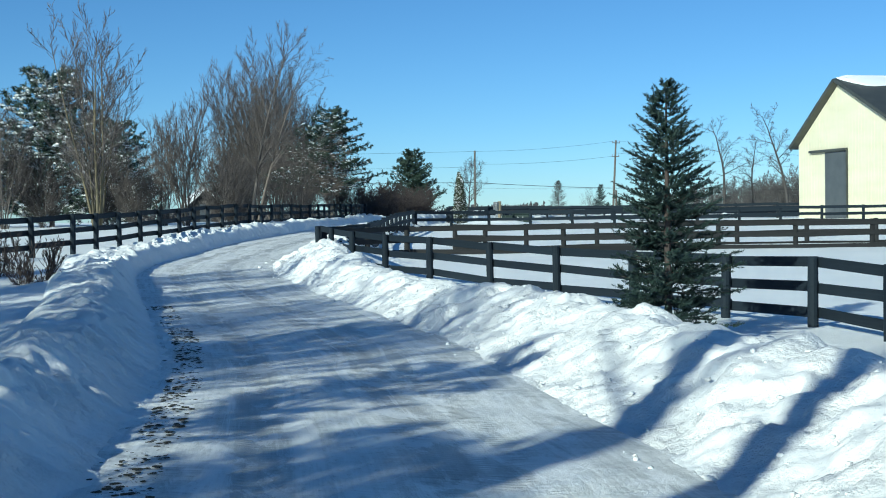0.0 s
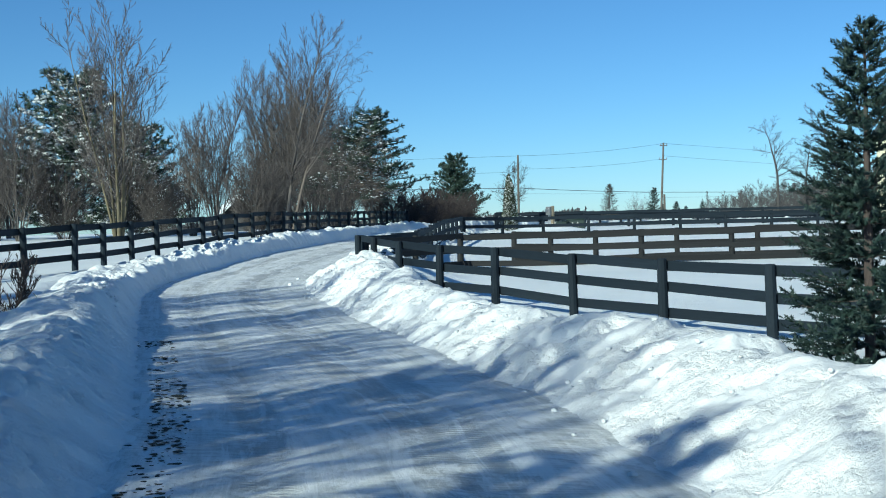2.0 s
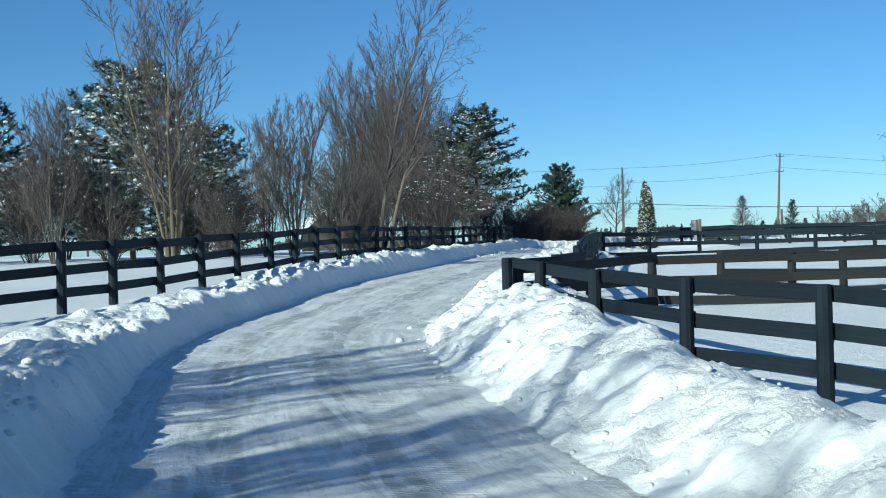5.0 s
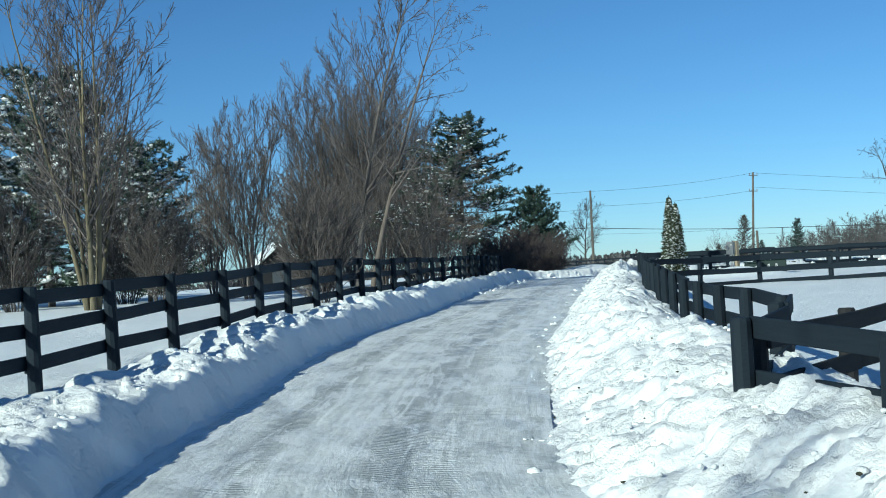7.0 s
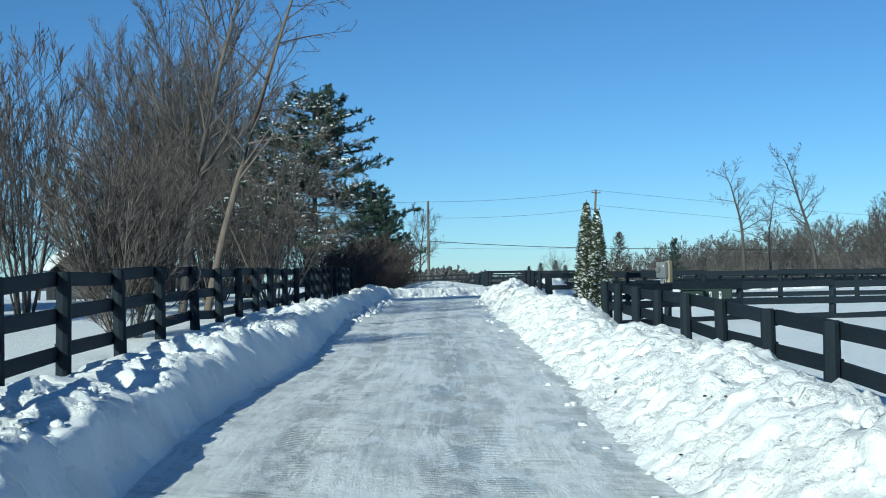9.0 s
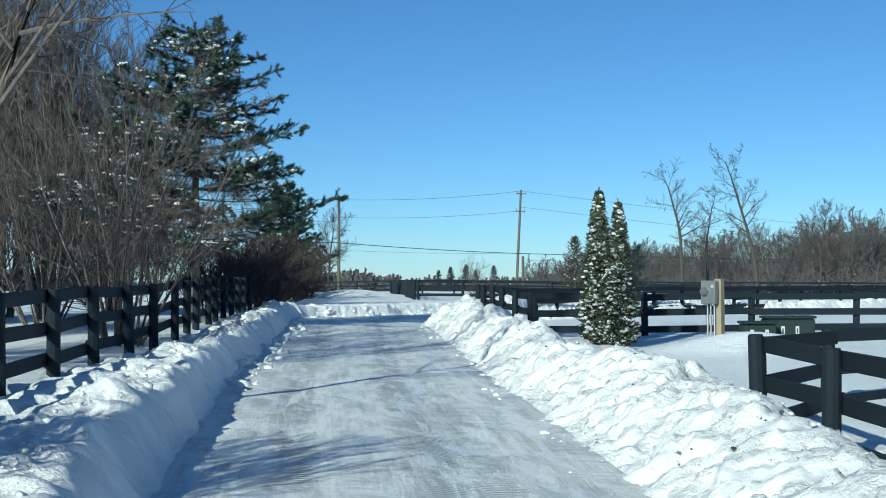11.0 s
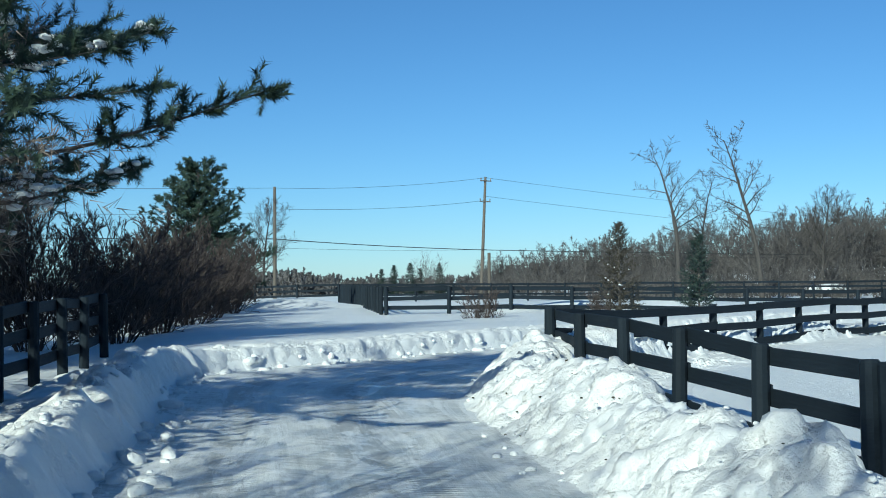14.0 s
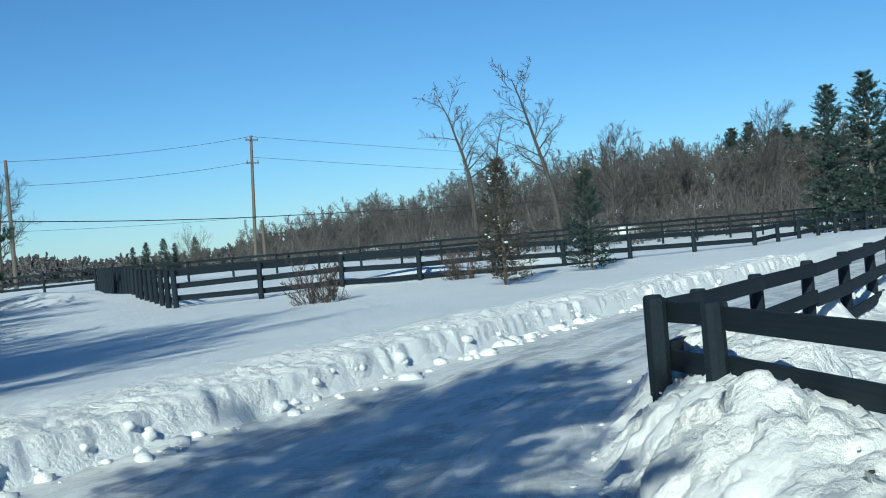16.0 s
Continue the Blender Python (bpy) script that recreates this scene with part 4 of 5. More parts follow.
for meshes, name, x, y, sc, turn, label in (
        (vase, "bare_tree", -16, 59, 1.12, 0, VASE), (single, "bare_tree", -21, 102, 1.05, 40, UP), (willow, "bare_tree", -12.8, 89, 1.22, 0, TALL), (willow, "bare_tree", -9.8, 90, 0.88, 120, TALL), (willow, "bare_tree", -11.3, 87.2, 1.05, 60, TALL), (willow, "bare_tree", -14.6, 91, 1.0, 210, TALL),
        (single, "bare_tree", -9.9, 66, 0.85, 10, UP), (thicket, "thicket", -9.6, 56.2, 0.75, 0, THICK), (arching, "thicket", -8.1, 73, 1.15, 200, "broad thicket of arching bare brown stems"), (upright, "bare_tree", -13.4, 66.5, 0.86, 200, UP),
        (upright, "bare_tree", -15.3, 70, 0.82, 90, UP), (thicket, "thicket", -17.4, 66.5, 1.0, 40, THICK), (thicket, "thicket", -19.5, 62.5, 0.95, 10, THICK), (willow, "bare_tree", -10, 116, 0.7, 200, TALL),
        (upright, "bare_tree", -21, 61, 0.8, 10, UP), (upright, "bare_tree", -30, 84, 1.25, 300, UP), (arching, "thicket", -10.3, 79.4, 1.15, 300, "broad thicket of arching bare brown stems"), (thicket, "thicket", -9.8, 87.2, 0.95, 10, THICK), (upright, "bare_tree", -25, 60, 0.9, 150, UP),
        (thicket, "thicket", -15.4, 63.5, 0.7, 170, THICK), (thicket, "thicket", -12.4, 75, 1.05, 70, THICK), (thicket, "thicket", -13.2, 83.5, 1.1, 250, THICK),
        (upright, "bare_tree", -9.8, 94, 0.8, 33, UP), (thicket, "thicket", -24, 66, 1.1, 290, THICK), (thicket, "thicket", -28, 63, 1.1, 120, THICK), (single, "bare_tree", -33, 70, 0.95, 0, UP)):
    plant(name, wood_of(meshes), x, y, label, "tree" if name == "bare_tree" else "shrub", G, sc, turn)
plant("bare_tree", wood_of(birchy), -9.0, 62.0, "tall leaning pale-barked leafless tree", "tree", G, 0.9, 90, 8)
# unseen trees beside the start of the drive, placed so their shade falls across it
for x, y, sc, turn in ((-12, -14, 1.0, 0), (-14, -8, 1.0, 80), (-9.2, 5.6, 0.85, 250), (-15, 3, 1.0, 200), (-11.8, 9.6, 0.85, 300), (-12.2, 15.2, 0.8, 60), (-13.4, 20, 0.8, 170)):
    plant("bare_tree", wood_of(willow), x, y, TALL, "tree", "trees by the start of the drive", sc, turn)
plant("pine_tree", pine_big, -7.5, -9.5, "tall dark green pine with lumps of snow on its boughs", "pine tree", "trees by the start of the drive", 0.8, 60)
# unseen pines added so that their crowns shade patches of the drive
shade_pine = conifer(18, 8.0, 1.5, 0.34, 7, 0.0, 0.2, (18, 0.14, 0.04), 0.3, PINE_NEEDLE, start=0.6, power=0.35, ragged=0.25, twigs=1.4, spray=0.4, tuft=4)
for x, y, sc, turn in ((-8.2, 2.4, 0.82, 0), (-8.4, -2.3, 0.8, 120), (-8.4, -0.9, 0.72, 40), (-9.5, 7.2, 0.8, 220)):
    plant("pine_tree", shade_pine, x, y, "bare-trunked pine with a high dark crown", "pine tree", "trees by the start of the drive", sc, turn)
bole = bare_tree(29, 12.0, 1, 1, 0.34, (12, 8, 6), (25, 50), 0.2, 0.08, 0.32, 0.62, 0.01)
for x, y, turn in ((-6.1, 0.3, 0), (-6.2, -2.6, 90), (-9.0, -4.4, 200)):
    plant("bare_tree", wood_of(bole), x, y, "leafless tree with a thick straight trunk", "tree", "trees by the start of the drive", 1.0, turn)

# oaks and round-headed trees beyond the far road
for meshes, x, y, sc, turn in ((oakish, 37.6, 169.5, 0.97, 0), (oakish, 47.4, 174, 1.12, 80), (oakish, 43.5, 178, 0.82, 160), (oak_round, 62, 190, 0.95, 0), (oak_round, 88, 200, 1.15, 90), (oak_round, 3.7, 181, 0.72, 30), (oak_round, 96, 196, 0.9, 200)):
    plant("oak_tree", wood_of(meshes), x, y, "tall leafless oak beyond the far road", "tree", "oaks by the road", sc, turn)

# the hedge past the fence's end
hedge_bush = bare_tree(31, 3.0, 16, 36, 0.028, (10, 6, 9), (18, 48), 0.12, 0.2, 0.42, 0.05, 0.008, SHRUB, SHRUB)
for k in range(11):
    f = k / 10
    plant("hedge_shrub", wood_of(hedge_bush), -6.6 + 4.6 * f + (0.5 if k % 2 else -0.5), 95.5 + 30 * f, "dense dark red-brown leafless shrub in a hedge", "shrub", "hedge shrubs", 1.1 - 0.1 * (k % 3), 67 * k)

# small bare shrubs on the snow
small_bush = bare_tree(32, 1.15, 12, 42, 0.016, (8, 6, 4), (18, 45), 0.2, 0.25, 0.45, 0.1, 0.005, SHRUB, SHRUB)
for x, y, sc in ((-7.5, 23.4, 1.0), (-9.2, 25.5, 1.1), (5.7, 110, 1.15), (11.2, 114.2, 0.95)):
    plant("bare_shrub", wood_of(small_bush), x, y, "small leafless shrub standing in the snow", "shrub", "small shrubs", sc, 50 * x)

# ---- woods and far trees, too many to count ----
def scatter(name, proto, spots, mat, label):
    """One mesh of many copies of a prototype; spots: x, y, z, scale, turn."""
    v = np.array(proto.v)
    V, F = [], []
    k = 0
    for x, y, z, sc, turn in spots:
        c, s = math.cos(turn), math.sin(turn)
        V.append(np.stack([(v[:, 0] * c - v[:, 1] * s) * sc + x, (v[:, 0] * s + v[:, 1] * c) * sc + y, v[:, 2] * sc + z], 1))
        F.extend([tuple(i + k for i in f) for f in proto.f])
        k += len(v)
    me = bpy.data.meshes.new(name)
    me.from_pydata(np.concatenate(V).tolist(), [], F)
    me.materials.append(mat)
    return tagged(new(name, me), label, "woods", "", "stuff")


def far_tree(seed, height, kids, spread, twig=0.05):
    w = Wood(seed, 0.16, 0.25, spread, kids, twig, 0.45, True)
    w.grow(Vector((0, 0, -0.5)), Vector((0, 0, 1)), height, 0.13, 0, 0.15)
    s = Soup()
    s.face_block(w.trunk.v, w.trunk.f)
    s.face_block(w.crown.v, w.crown.f)
    return s


rng = random.Random(77)
for seed in (41, 42, 43):
    proto = far_tree(seed, 10.6, (15, 8, 10), (36, 70), 0.026)
    spots = []
    for k in range(150):
        u = rng.random() ** 0.9
        x = 46 + 190 * u
        y = 228 + 60 * rng.random() - 20 * u
        spots.append((x, y, snow_at(x, y), rng.uniform(0.88, 1.14) * (0.6 + 0.42 * min(1, u * 4.5)), rng.uniform(0, 6.28)))
    scatter("woodland", proto, spots, FAR_WOOD, "grey-brown leafless woodland on a rise beyond the road")
brush = far_tree(44, 4.2, (13, 5, 6), (40, 78), 0.035)
far_brush = far_tree(46, 3.6, (12, 6, 4), (35, 75), 0.1)
spots = []
for k in range(1300):
    u = rng.random()
    x = 37 + 205 * u
    y = 172 + 80 * rng.random() ** 1.2
    spots.append((x, y, snow_at(x, y) - 0.3, rng.uniform(0.6, 1.2) * (0.55 + 0.45 * min(1, u * 5)), rng.uniform(0, 6.28)))
scatter("undergrowth", brush, spots, FAR_WOOD, "grey-brown undergrowth at the edge of the wood")
spots = []
for k in range(1500):
    x = -130 + 430 * rng.random()
    y = 440 + 100 * rng.random()
    spots.append((x, y, snow_at(x, y) - 0.4, rng.uniform(1.6, 2.3) * (0.95 + 0.2 * math.sin(x * 0.06) + 0.1 * math.sin(x * 0.23)), rng.uniform(0, 6.28)))
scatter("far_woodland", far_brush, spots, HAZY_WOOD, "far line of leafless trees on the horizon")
# conifers at the edge of the wood
big_spruce = conifer(51, 14.0, 3.2, 0.55, 9, -0.2, 0.4, (10, 0.28, 0.11), 0.6, SPRUCE_NEEDLE, start=0.03, power=0.8, snow=0.06, twigs=1.5, load=0.35, spray=0.35)
for x, y, sc, turn in ((52, 146, 0.7, 0), (57, 148, 0.78, 50), (62, 150, 0.82, 100), (66, 146, 0.8, 160)):
    plant("spruce_tree", big_spruce, x, y, "tall dark spruce dusted with snow at the wood's edge", "spruce tree", "tall spruces", sc, turn)
for x, y, sc, turn in ((114, 240, 1.0, 0), (118, 241, 1.05, 70), (122, 240, 0.95, 140), (126, 242, 1.0, 210), (130, 243, 0.95, 300)):
    plant("spruce_tree", big_spruce, x, y, "tall dark spruce dusted with snow at the wood's edge", "spruce tree", "tall spruces", sc, turn)

for x, y, sc, turn in ((56, 430, 0.6, 0), (60, 432, 0.68, 50), (64, 428, 0.72, 120), (68, 433, 0.62, 200), (73, 430, 0.7, 280)):
    plant("spruce_tree", big_spruce, x, y, "far dark spruce on the horizon", "spruce tree", "far spruces", sc, turn)
plant("thicket", wood_of(arching), 25, 212, "round leafless bush beyond the far road", "shrub", "", 1.0, 30)

# ---- power line ----
def utility_pole(x, y, height, lean, arms, label):
    z = snow_at(x, y)
    t = thing("utility_pole", (x, y, z), label, "utility pole", "power line")
    s = Soup()
    s.tube([Vector((0, 0, -0.5)), Vector((0, 0, height * 0.5)), Vector((0, 0, height))], [0.17, 0.15, 0.12], 8)
    piece("pole", s.mesh("pole", POLE_WOOD), t)
    for h in arms:
        s = Soup()
        s.box((-0.55, -0.05, -0.05), (0.55, 0.05, 0.05))
        arm = piece("crossarm", s.mesh("crossarm", POLE_WOOD), t, pose(0, -0.18, h))
        for q in (-0.48, 0.48):
            s = Soup()
            s.tube([Vector((0, 0, 0.04)), Vector((0, 0, 0.14)), Vector((0, 0, 0.26)), Vector((0, 0, 0.3))], [0.03, 0.06, 0.06, 0.02], 8)
            piece("insulator", s.mesh("insulator", GREY_PAINT), arm, pose(q, 0, 0))
    t.matrix_basis = pose(x, y, z, 0, lean, 0)
    return Vector((x + height * math.sin(radians(lean)), y, z + height))


P0 = utility_pole(-62, 170, 9.6, 0, (9.4,), "weathered timber utility pole")
P1 = utility_pole(4.6, 179, 9.6, 0.5, (), "weathered timber utility pole beside a tree")
P2 = utility_pole(25.3, 189, 11.5, 3.0, (11.1, 9.1), "leaning timber utility pole with two crossarms")
P3 = utility_pole(105, 232, 8.8, -1, (10.5,), "weathered timber utility pole before the wood")
s = Soup()
s.tube([Vector((0, 0, -0.4)), Vector((0, 0, 2)), Vector((0, 0, 4.1))], [0.17, 0.16, 0.15], 8)
stub = thing("utility_pole", (25.5, 186.5, snow_at(25.5, 186.5)), "short cut-off timber pole beside a taller one", "utility pole", "power line")
piece("pole", s.mesh("pole", POLE_WOOD), stub)


def wire(a, b, sag, r):
    s = Soup()
    pts = [a.lerp(b, k / 16) - Vector((0, 0, sag * 4 * (k / 16) * (1 - k / 16))) for k in range(17)]
    s.tube(pts, [r] * 17, 4, False)
    ob = new("power_line", s.mesh("power_line", WIRE))
    tagged(ob, "thin black overhead cable between poles", "cable", "overhead cables")


def drop(p, h):
    return Vector((p.x, p.y, p.z - h))


for a, b in ((P0, P1), (P1, P2), (P2, P3)):
    wire(drop(a, 0.1), drop(b, 0.1), 0.35, 0.014)
    wire(drop(a, 1.9), drop(b, 2.3), 0.35, 0.014)

at = lambda p, z: Vector((p.x, p.y, z))
for a, b, za, zb in ((P0, P1, 6.5, 5.62), (P1, P2, 5.62, 4.66), (P2, P3, 4.66, 3.9)):
    wire(at(a, za), at(b, zb), 0.12, 0.035)
    wire(at(a, za - 0.75), at(b, zb + 0.05), 0.15, 0.011)

# ---- barn ----
def barn():
    x0, y0 = 21.2, 75.6
    z0 = snow_at(x0, y0)
    t = thing("barn", (x0, y0, z0), "cream metal-sided barn with a dark roof part covered in snow", "barn")
    turn = pose(0, 0, 0, 0, 0, -75)
    # local x runs along the gable wall, local y back along the ridge
    wl, peak, ph, wr, hr = 0.0, 4.4, 7.6, 10.7, 4.4
    hl, deep = 4.25, 22.0
    s = Soup()
    prof = [(wl, -0.6), (wr, -0.6), (wr, hr), (peak, ph), (wl, hl)]
    s.face_block([(a, 0, b) for a, b in prof] + [(a, deep, b) for a, b in prof],
                 [(0, 1, 2, 3, 4), (9, 8, 7, 6, 5), (0, 5, 6, 1), (1, 6, 7, 2), (2, 7, 8, 3), (3, 8, 9, 4), (4, 9, 5, 0)])
    wall = piece("wall", s.mesh("wall", BARN_WALL), t, turn)
    for k in range(35):
        s = Soup()
        x = 0.15 + k * 0.3
        top = hl + (ph - hl) * x / peak if x < peak else ph + (hr - ph) * (x - peak) / (wr - peak)
        s.box((x, -0.012, 0), (x + 0.03, 0.0, top - 0.1))
        piece("siding_rib", s.mesh("siding_rib", BARN_WALL), wall)
    def slope(a, b, name, label):
        q = Soup()
        (x1, z1), (x2, z2) = a, b
        n = Vector((-(z2 - z1), 0, x2 - x1)).normalized()
        if n.z < 0:
            n = -n
        o = n * 0.02
        u = n * 0.2
        y1, y2 = -0.45, deep + 0.4
        q.face_block([(x1 + o.x, y1, z1 + o.z), (x2 + o.x, y1, z2 + o.z), (x2 + o.x, y2, z2 + o.z), (x1 + o.x, y2, z1 + o.z),
                      (x1 + u.x, y1, z1 + u.z), (x2 + u.x, y1, z2 + u.z), (x2 + u.x, y2, z2 + u.z), (x1 + u.x, y2, z1 + u.z)],
                     [(3, 2, 1, 0), (4, 5, 6, 7), (0, 1, 5, 4), (1, 2, 6, 5), (2, 3, 7, 6), (3, 0, 4, 7)])
        return piece(name, q.mesh(name, ROOFING), t, turn, label)
    slope((wl - 0.3, hl - 0.22), (peak + 0.06, ph), "roof", "dark metal roof slope")
    slope((peak - 0.02, ph), (wr + 0.4, hr - 0.1), "roof", "dark metal roof slope part covered in snow")
    # snow lying on the sunny slope, with its lower edge slid away
    n, m = 24, 40
    dx, dz = wr - peak, hr - ph
    ln = math.hypot(dx, dz)
    X, Y, Z = np.zeros((n, m)), np.zeros((n, m)), np.zeros((n, m))
    for j in range(m):
        y = -0.3 + (deep + 0.3) * j / (m - 1)
        lim = 0.06 + 0.26 * min(1, (y + 0.3) / 5.0) + 0.05 * math.sin(y * 1.7)
        for i in range(n):
            f = lim * i / (n - 1)
            h = 0.24 + 0.16 * math.sqrt(max(0, 1 - (i / (n - 1)) ** 2)) * (0 if j == 0 else 1)
            X[i, j], Y[i, j], Z[i, j] = peak + dx * f + 0.35 * h, y, ph + dz * f + 0.9 * h
    piece("snow_cover", grid_mesh("snow_cover", X, Y, Z, LUMP), t, turn, "white snow cover")
    s = Soup()
    s.box((2.9, -0.06, -0.3), (5.05, -0.015, 3.72))
    piece("sliding_door", s.mesh("sliding_door", DARK_GAP), t, turn, "dark grey sliding door")
    s = Soup()
    s.box((1.4, -0.2, 3.74), (5.15, -0.02, 3.88))
    piece("door_track", s.mesh("door_track", ROOFING), t, turn)
    s = Soup()
    s.box((5.05, -0.1, -0.3), (5.15, -0.013, 3.74))
    piece("door_jamb", s.mesh("door_jamb", ROOFING), t, turn)


barn()


# ---- shed among the trees ----
def shed():
    x0, y0 = -19.4, 103.0
    t = thing("shed", (x0, y0, snow_at(x0, y0)), "small dark board shed with thick snow on its roof", "shed")
    turn = pose(0, 0, 0, 0, 0, 20)
    w, d, h, ridge = 1.15, 1.4, 1.6, 2.6
    prof = [(-w, -0.4), (w, -0.4), (w, h), (0, ridge), (-w, h)]
    s = Soup()
    s.face_block([(a, -d, b) for a, b in prof] + [(a, d, b) for a, b in prof], [(0, 1, 2, 3, 4), (9, 8, 7, 6, 5), (0, 5, 6, 1), (1, 6, 7, 2), (2, 7, 8, 3), (3, 8, 9, 4), (4, 9, 5, 0)])
    piece("wall", s.mesh("wall", GREY_WOOD), t, turn)
    for sign in (-1, 1):
        for name, lo, hi, mat, label in (("roof", 0.01, 0.07, ROOFING, ""), ("snow_cover", 0.08, 0.36, LUMP, "thick white snow cover")):
            s = Soup()
            a, b = (0.0, ridge), (sign * (w + 0.25), h - 0.17)
            q = [(a[0], a[1] + lo), (b[0], b[1] + lo), (b[0] - sign * 0.04, b[1] + hi), (a[0], a[1] + hi)]
            s.face_block([(u, -d - 0.2, v) for u, v in q] + [(u, d + 0.2, v) for u, v in q], [(0, 1, 2, 3), (7, 6, 5, 4), (0, 4, 5, 1), (1, 5, 6, 2), (2, 6, 7, 3), (3, 7, 4, 0)])
            piece(name, s.mesh(name, mat), t, turn, label)
    s = Soup()
    s.box((-0.45, -d - 0.05, -0.2), (0.45, -d - 0.01, 1.6))
    piece("door", s.mesh("door", DARK_GAP), t, turn, "dark closed door")


shed()


# ---- low sheds by the wood ----
def low_shed(x, y, w, d, h, turn, label):
    t = thing("shed", (x, y, snow_at(x, y)), label, "shed", "sheds by the wood")
    m = pose(0, 0, 0, 0, 0, turn)
    s = Soup()
    s.box((-w / 2, -d / 2, -0.3), (w / 2, d / 2, h))
    piece("wall", s.mesh("wall", GREY_WOOD), t, m)
    s = Soup()
    s.box((-w / 2 - 0.15, -d / 2 - 0.15, h), (w / 2 + 0.15, d / 2 + 0.15, h + 0.08))
    piece("roof", s.mesh("roof", ROOFING), t, m)
    n, k = 17, 9
    u, v = np.meshgrid(np.linspace(-1, 1, n), np.linspace(-1, 1, k), indexing="ij")
    z = h + 0.07 + 0.75 * (1 - np.abs(u) ** 5) ** 0.6 * (1 - np.abs(v) ** 4) ** 0.5 * (1 - 0.25 * u * (u < 0) * -1)
    piece("snow_cover", grid_mesh("snow_cover", u * (w / 2 + 0.12), v * (d / 2 + 0.12), z, LUMP), t, m, "thick white snow cover")


low_shed(62.5, 190, 4.7, 3.0, 0.55, -25, "low dark shed under a thick cap of snow")
low_shed(95, 220, 4.2, 4.0, 2.3, -20, "dark shed under snow at the edge of the wood")

# ---- meter post and boxes in the gap of the fence ----
def meter_post():
    x, y = 3.3, 74.1
    z = snow_at(x, y)
    t = thing("meter_post", (x, y, z), "grey electric meter box on a timber post in snow", "meter")
    turn = pose(0, 0, 0, 0, 0, -50)
    s = Soup()
    s.box((-0.02, -0.07, -0.4), (0.12, 0.07, 1.28))
    piece("timber", s.mesh("timber", POST_WOOD), t, turn)
    box = piece("meter_box", bevel_box("meter_box", (0.32, 0.16, 0.46), GREY_PAINT, 0.015), t, turn @ pose(-0.08, -0.16, 1.02))
    s = Soup()
    s.tube([Vector((0, 0, 0)), Vector((0, -0.06, 0)), Vector((0, -0.1, 0))], [0.08, 0.08, 0.06], 14)
    piece("meter_dial", s.mesh("meter_dial", STEEL), box, pose(-0.06, -0.08, 0.02), "round glass-fronted meter")
    piece("label_plate", bevel_box("label_plate", (0.06, 0.006, 0.06), WHITE_LABEL, 0.002), box, pose(0.1, -0.084, 0.12))
    for q in (-0.15, -0.08, 0.0):
        s = Soup()
        s.tube([Vector((q, -0.12, -0.4)), Vector((q, -0.12, 0.82))], [0.022, 0.022], 8)
        piece("conduit", s.mesh("conduit", STEEL), t, turn)
    for bx, by, w, h in ((3.75, 73.2, 0.62, 0.42), (4.55, 73.6, 0.95, 0.5)):
        bz = snow_at(bx, by)
        b = thing("utility_box", (bx, by, bz), "low dark green utility box half buried in snow", "utility box", "green utility boxes")
        piece("housing", bevel_box("housing", (w, 0.5, h + 0.3), GREEN_PAINT, 0.03), b, pose(0, 0, h / 2 - 0.15, 0, 0, -10))
        piece("lid", bevel_box("lid", (w + 0.05, 0.55, 0.05), GREEN_PAINT, 0.015), b, pose(0, 0, h + 0.03, 0, 0, -10))
        for q in (-0.16, 0.12):
            sticker = piece("sticker", bevel_box("sticker", (0.07, 0.004, 0.22), WHITE_LABEL, 0.001), b, pose(0, 0, h / 2, 0, 0, -10) @ pose(q, -0.254, 0))
            piece("sticker_mark", bevel_box("sticker_mark", (0.03, 0.004, 0.1), DARK_GAP, 0.001), sticker, pose(0, -0.003, 0.02))


meter_post()

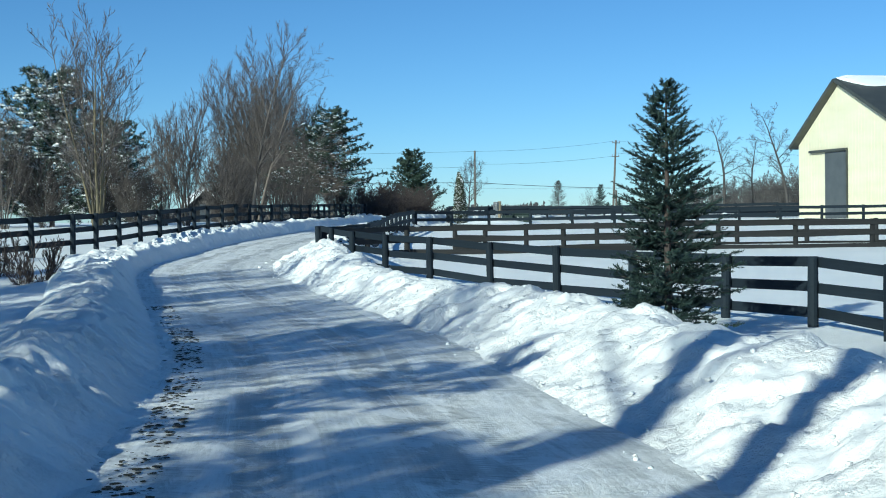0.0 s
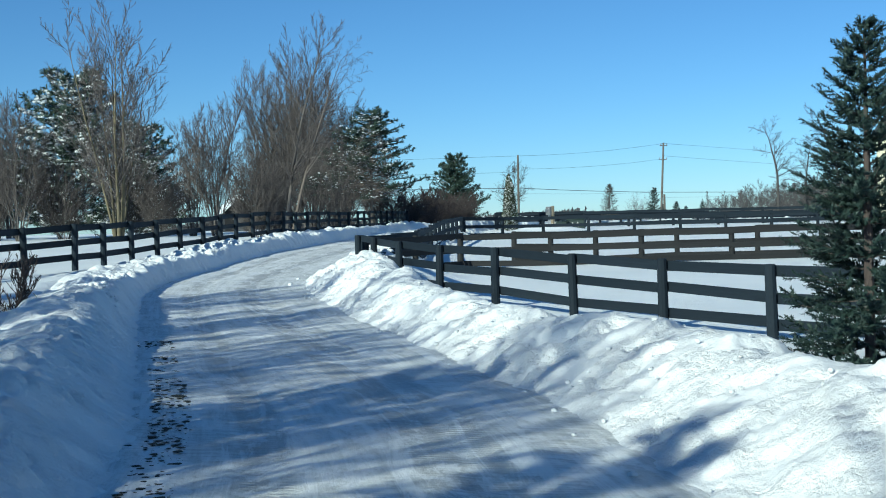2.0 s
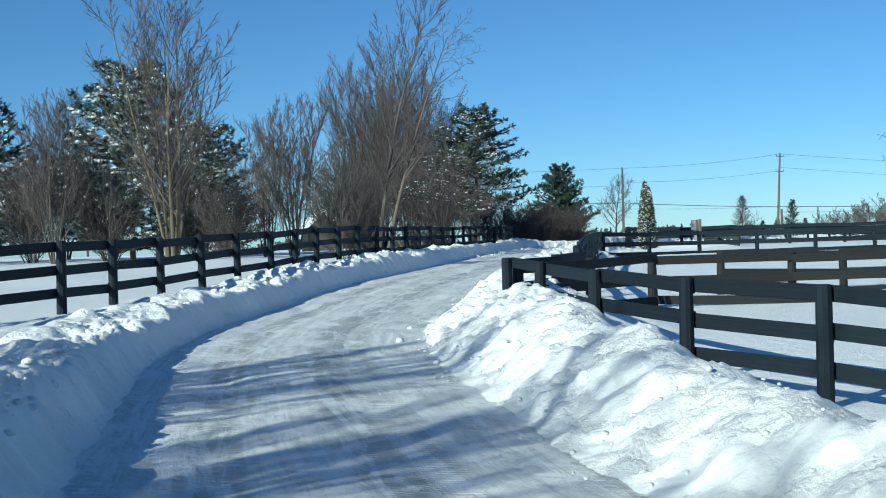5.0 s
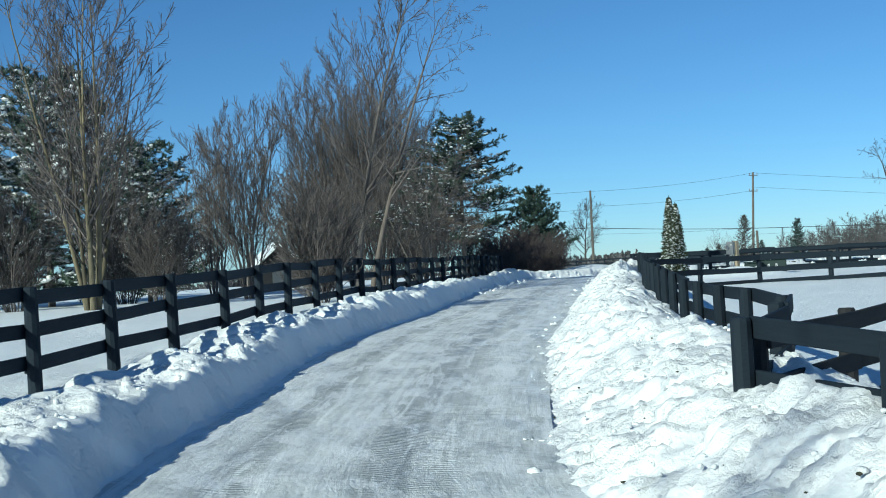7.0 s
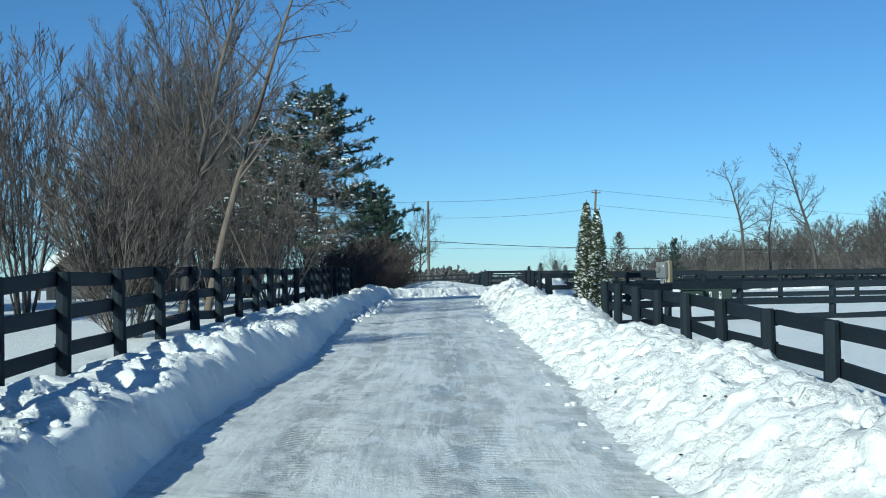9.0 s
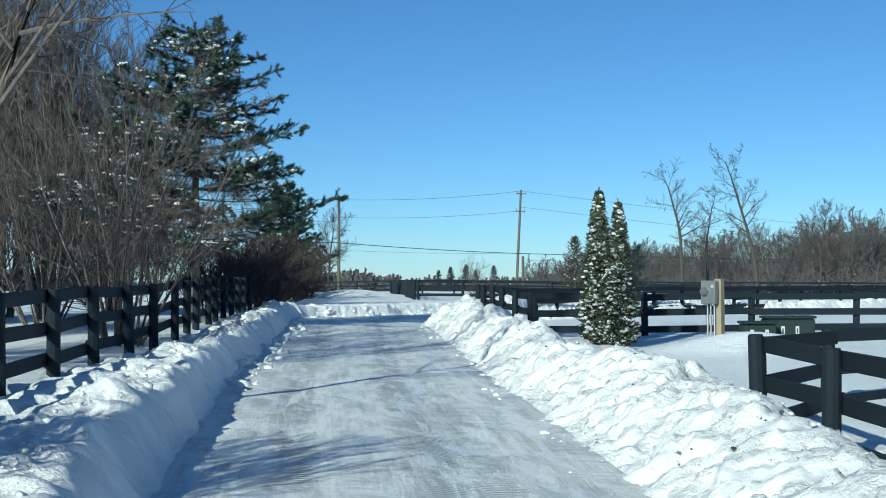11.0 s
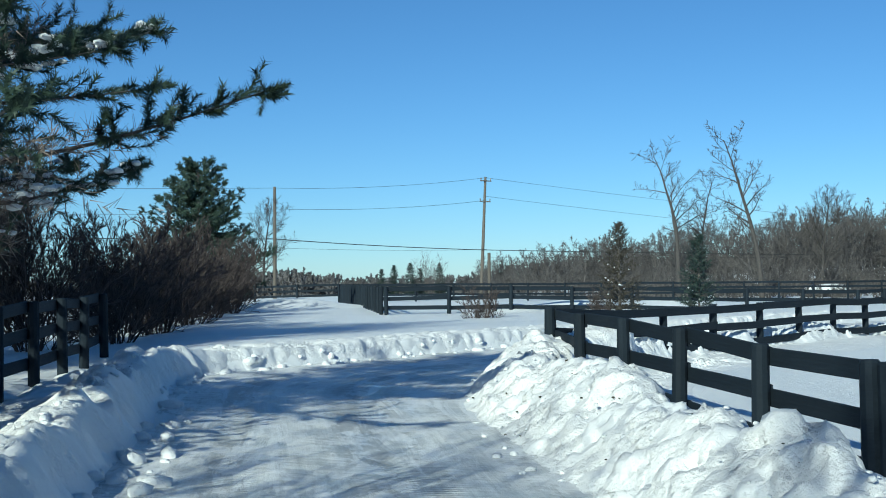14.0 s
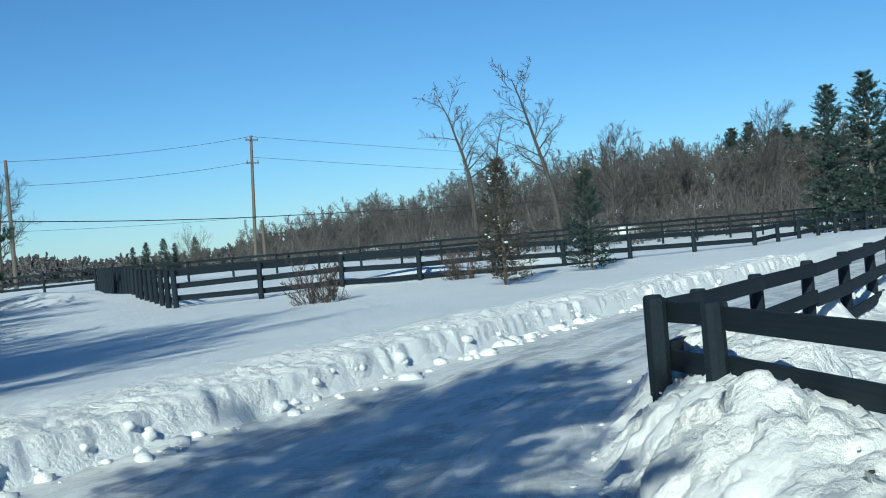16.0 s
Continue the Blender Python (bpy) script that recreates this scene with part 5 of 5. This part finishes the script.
# ---- loose snow ----
def clods(name, count, place, size, label, seed, mat=LUMP, squash=0.7):
    rs = random.Random(seed)
    s = Soup()
    pts = []
    for k in range(count):
        x, y = place(rs)
        pts.append((x, y, size[0] + (size[1] - size[0]) * rs.random() ** 3))
    P = np.array(pts)
    Z = snow_height(P[:, 0], P[:, 1])
    dl, dr = off_line(P[:, :2], LINE_L), off_line(P[:, :2], LINE_R)
    for (x, y, r), z, a, b in zip(pts, Z, dl, dr):
        if a > 0 and b < 0:
            z = max(z, float(land(y)))
        s.lump((x, y, z + r * 0.12), r, rs, squash)
    tagged(new(name, s.mesh(name, mat, mat is LUMP)), label, "snow", "", "stuff")


def along(line, ya, yb, lo, hi, side, power=1.0):
    pts = [i for i in range(len(line) - 1) if ya <= line[i][1] <= yb]
    def pick(rs):
        i = rs.choice(pts)
        p = line[i] + (line[i + 1] - line[i]) * rs.random()
        d = line[i + 1] - line[i]
        n = np.array([d[1], -d[0]]) / np.linalg.norm(d)
        o = lo + (hi - lo) * rs.random() ** power
        return p[0] + n[0] * o * side, p[1] + n[1] * o * side
    return pick


clods("snow_clods", 4200, along(LINE_R, 4, 92, 0.05, 2.6, 1, 1.0), (0.006, 0.034), "loose crumbs of snow on the ploughed heap", 61)
clods("snow_clods", 260, along(LINE_R, 4, 92, -0.25, 0.1, 1, 0.45), (0.006, 0.06), "small clods of snow at the foot of the heap", 62)
clods("snow_clods", 1500, along(LINE_L, 24, 91, -1.2, -0.4, 1, 0.7), (0.01, 0.06), "broken lip of snow along the cut bank", 63)
clods("snow_clods", 520, along(LINE_L, 66, 103, -0.1, 0.4, 1, 1.5), (0.012, 0.13), "clods of snow fallen from the cut bank", 64)
# dead grass and soil laid bare along the edge
clods("bare_soil", 2400, along(LINE_L, 5, 22, -0.12, 0.34, 1, 1.2), (0.006, 0.038), "patches of dead grass and soil bared at the drive's edge", 65, GRASS, 0.15)
# dirt on the heap
clods("dirt_crumbs", 260, along(LINE_R, 30, 90, 0.0, 1.3, 1, 1.0), (0.006, 0.02), "dark crumbs of dirt on the snow heap", 66, GRASS, 0.6)

# foliage, twigs and lying snow are past counting
for ob in bpy.data.objects:
    if ob.name.split(".")[0] in ("foliage", "deadwood", "snow_load", "crown") or (ob.parent and ob.name.startswith("trunk") and ob.parent.name.split(".")[0] in ("thicket", "hedge_shrub", "bare_shrub")):
        tagged(ob, "", "", "", "stuff")
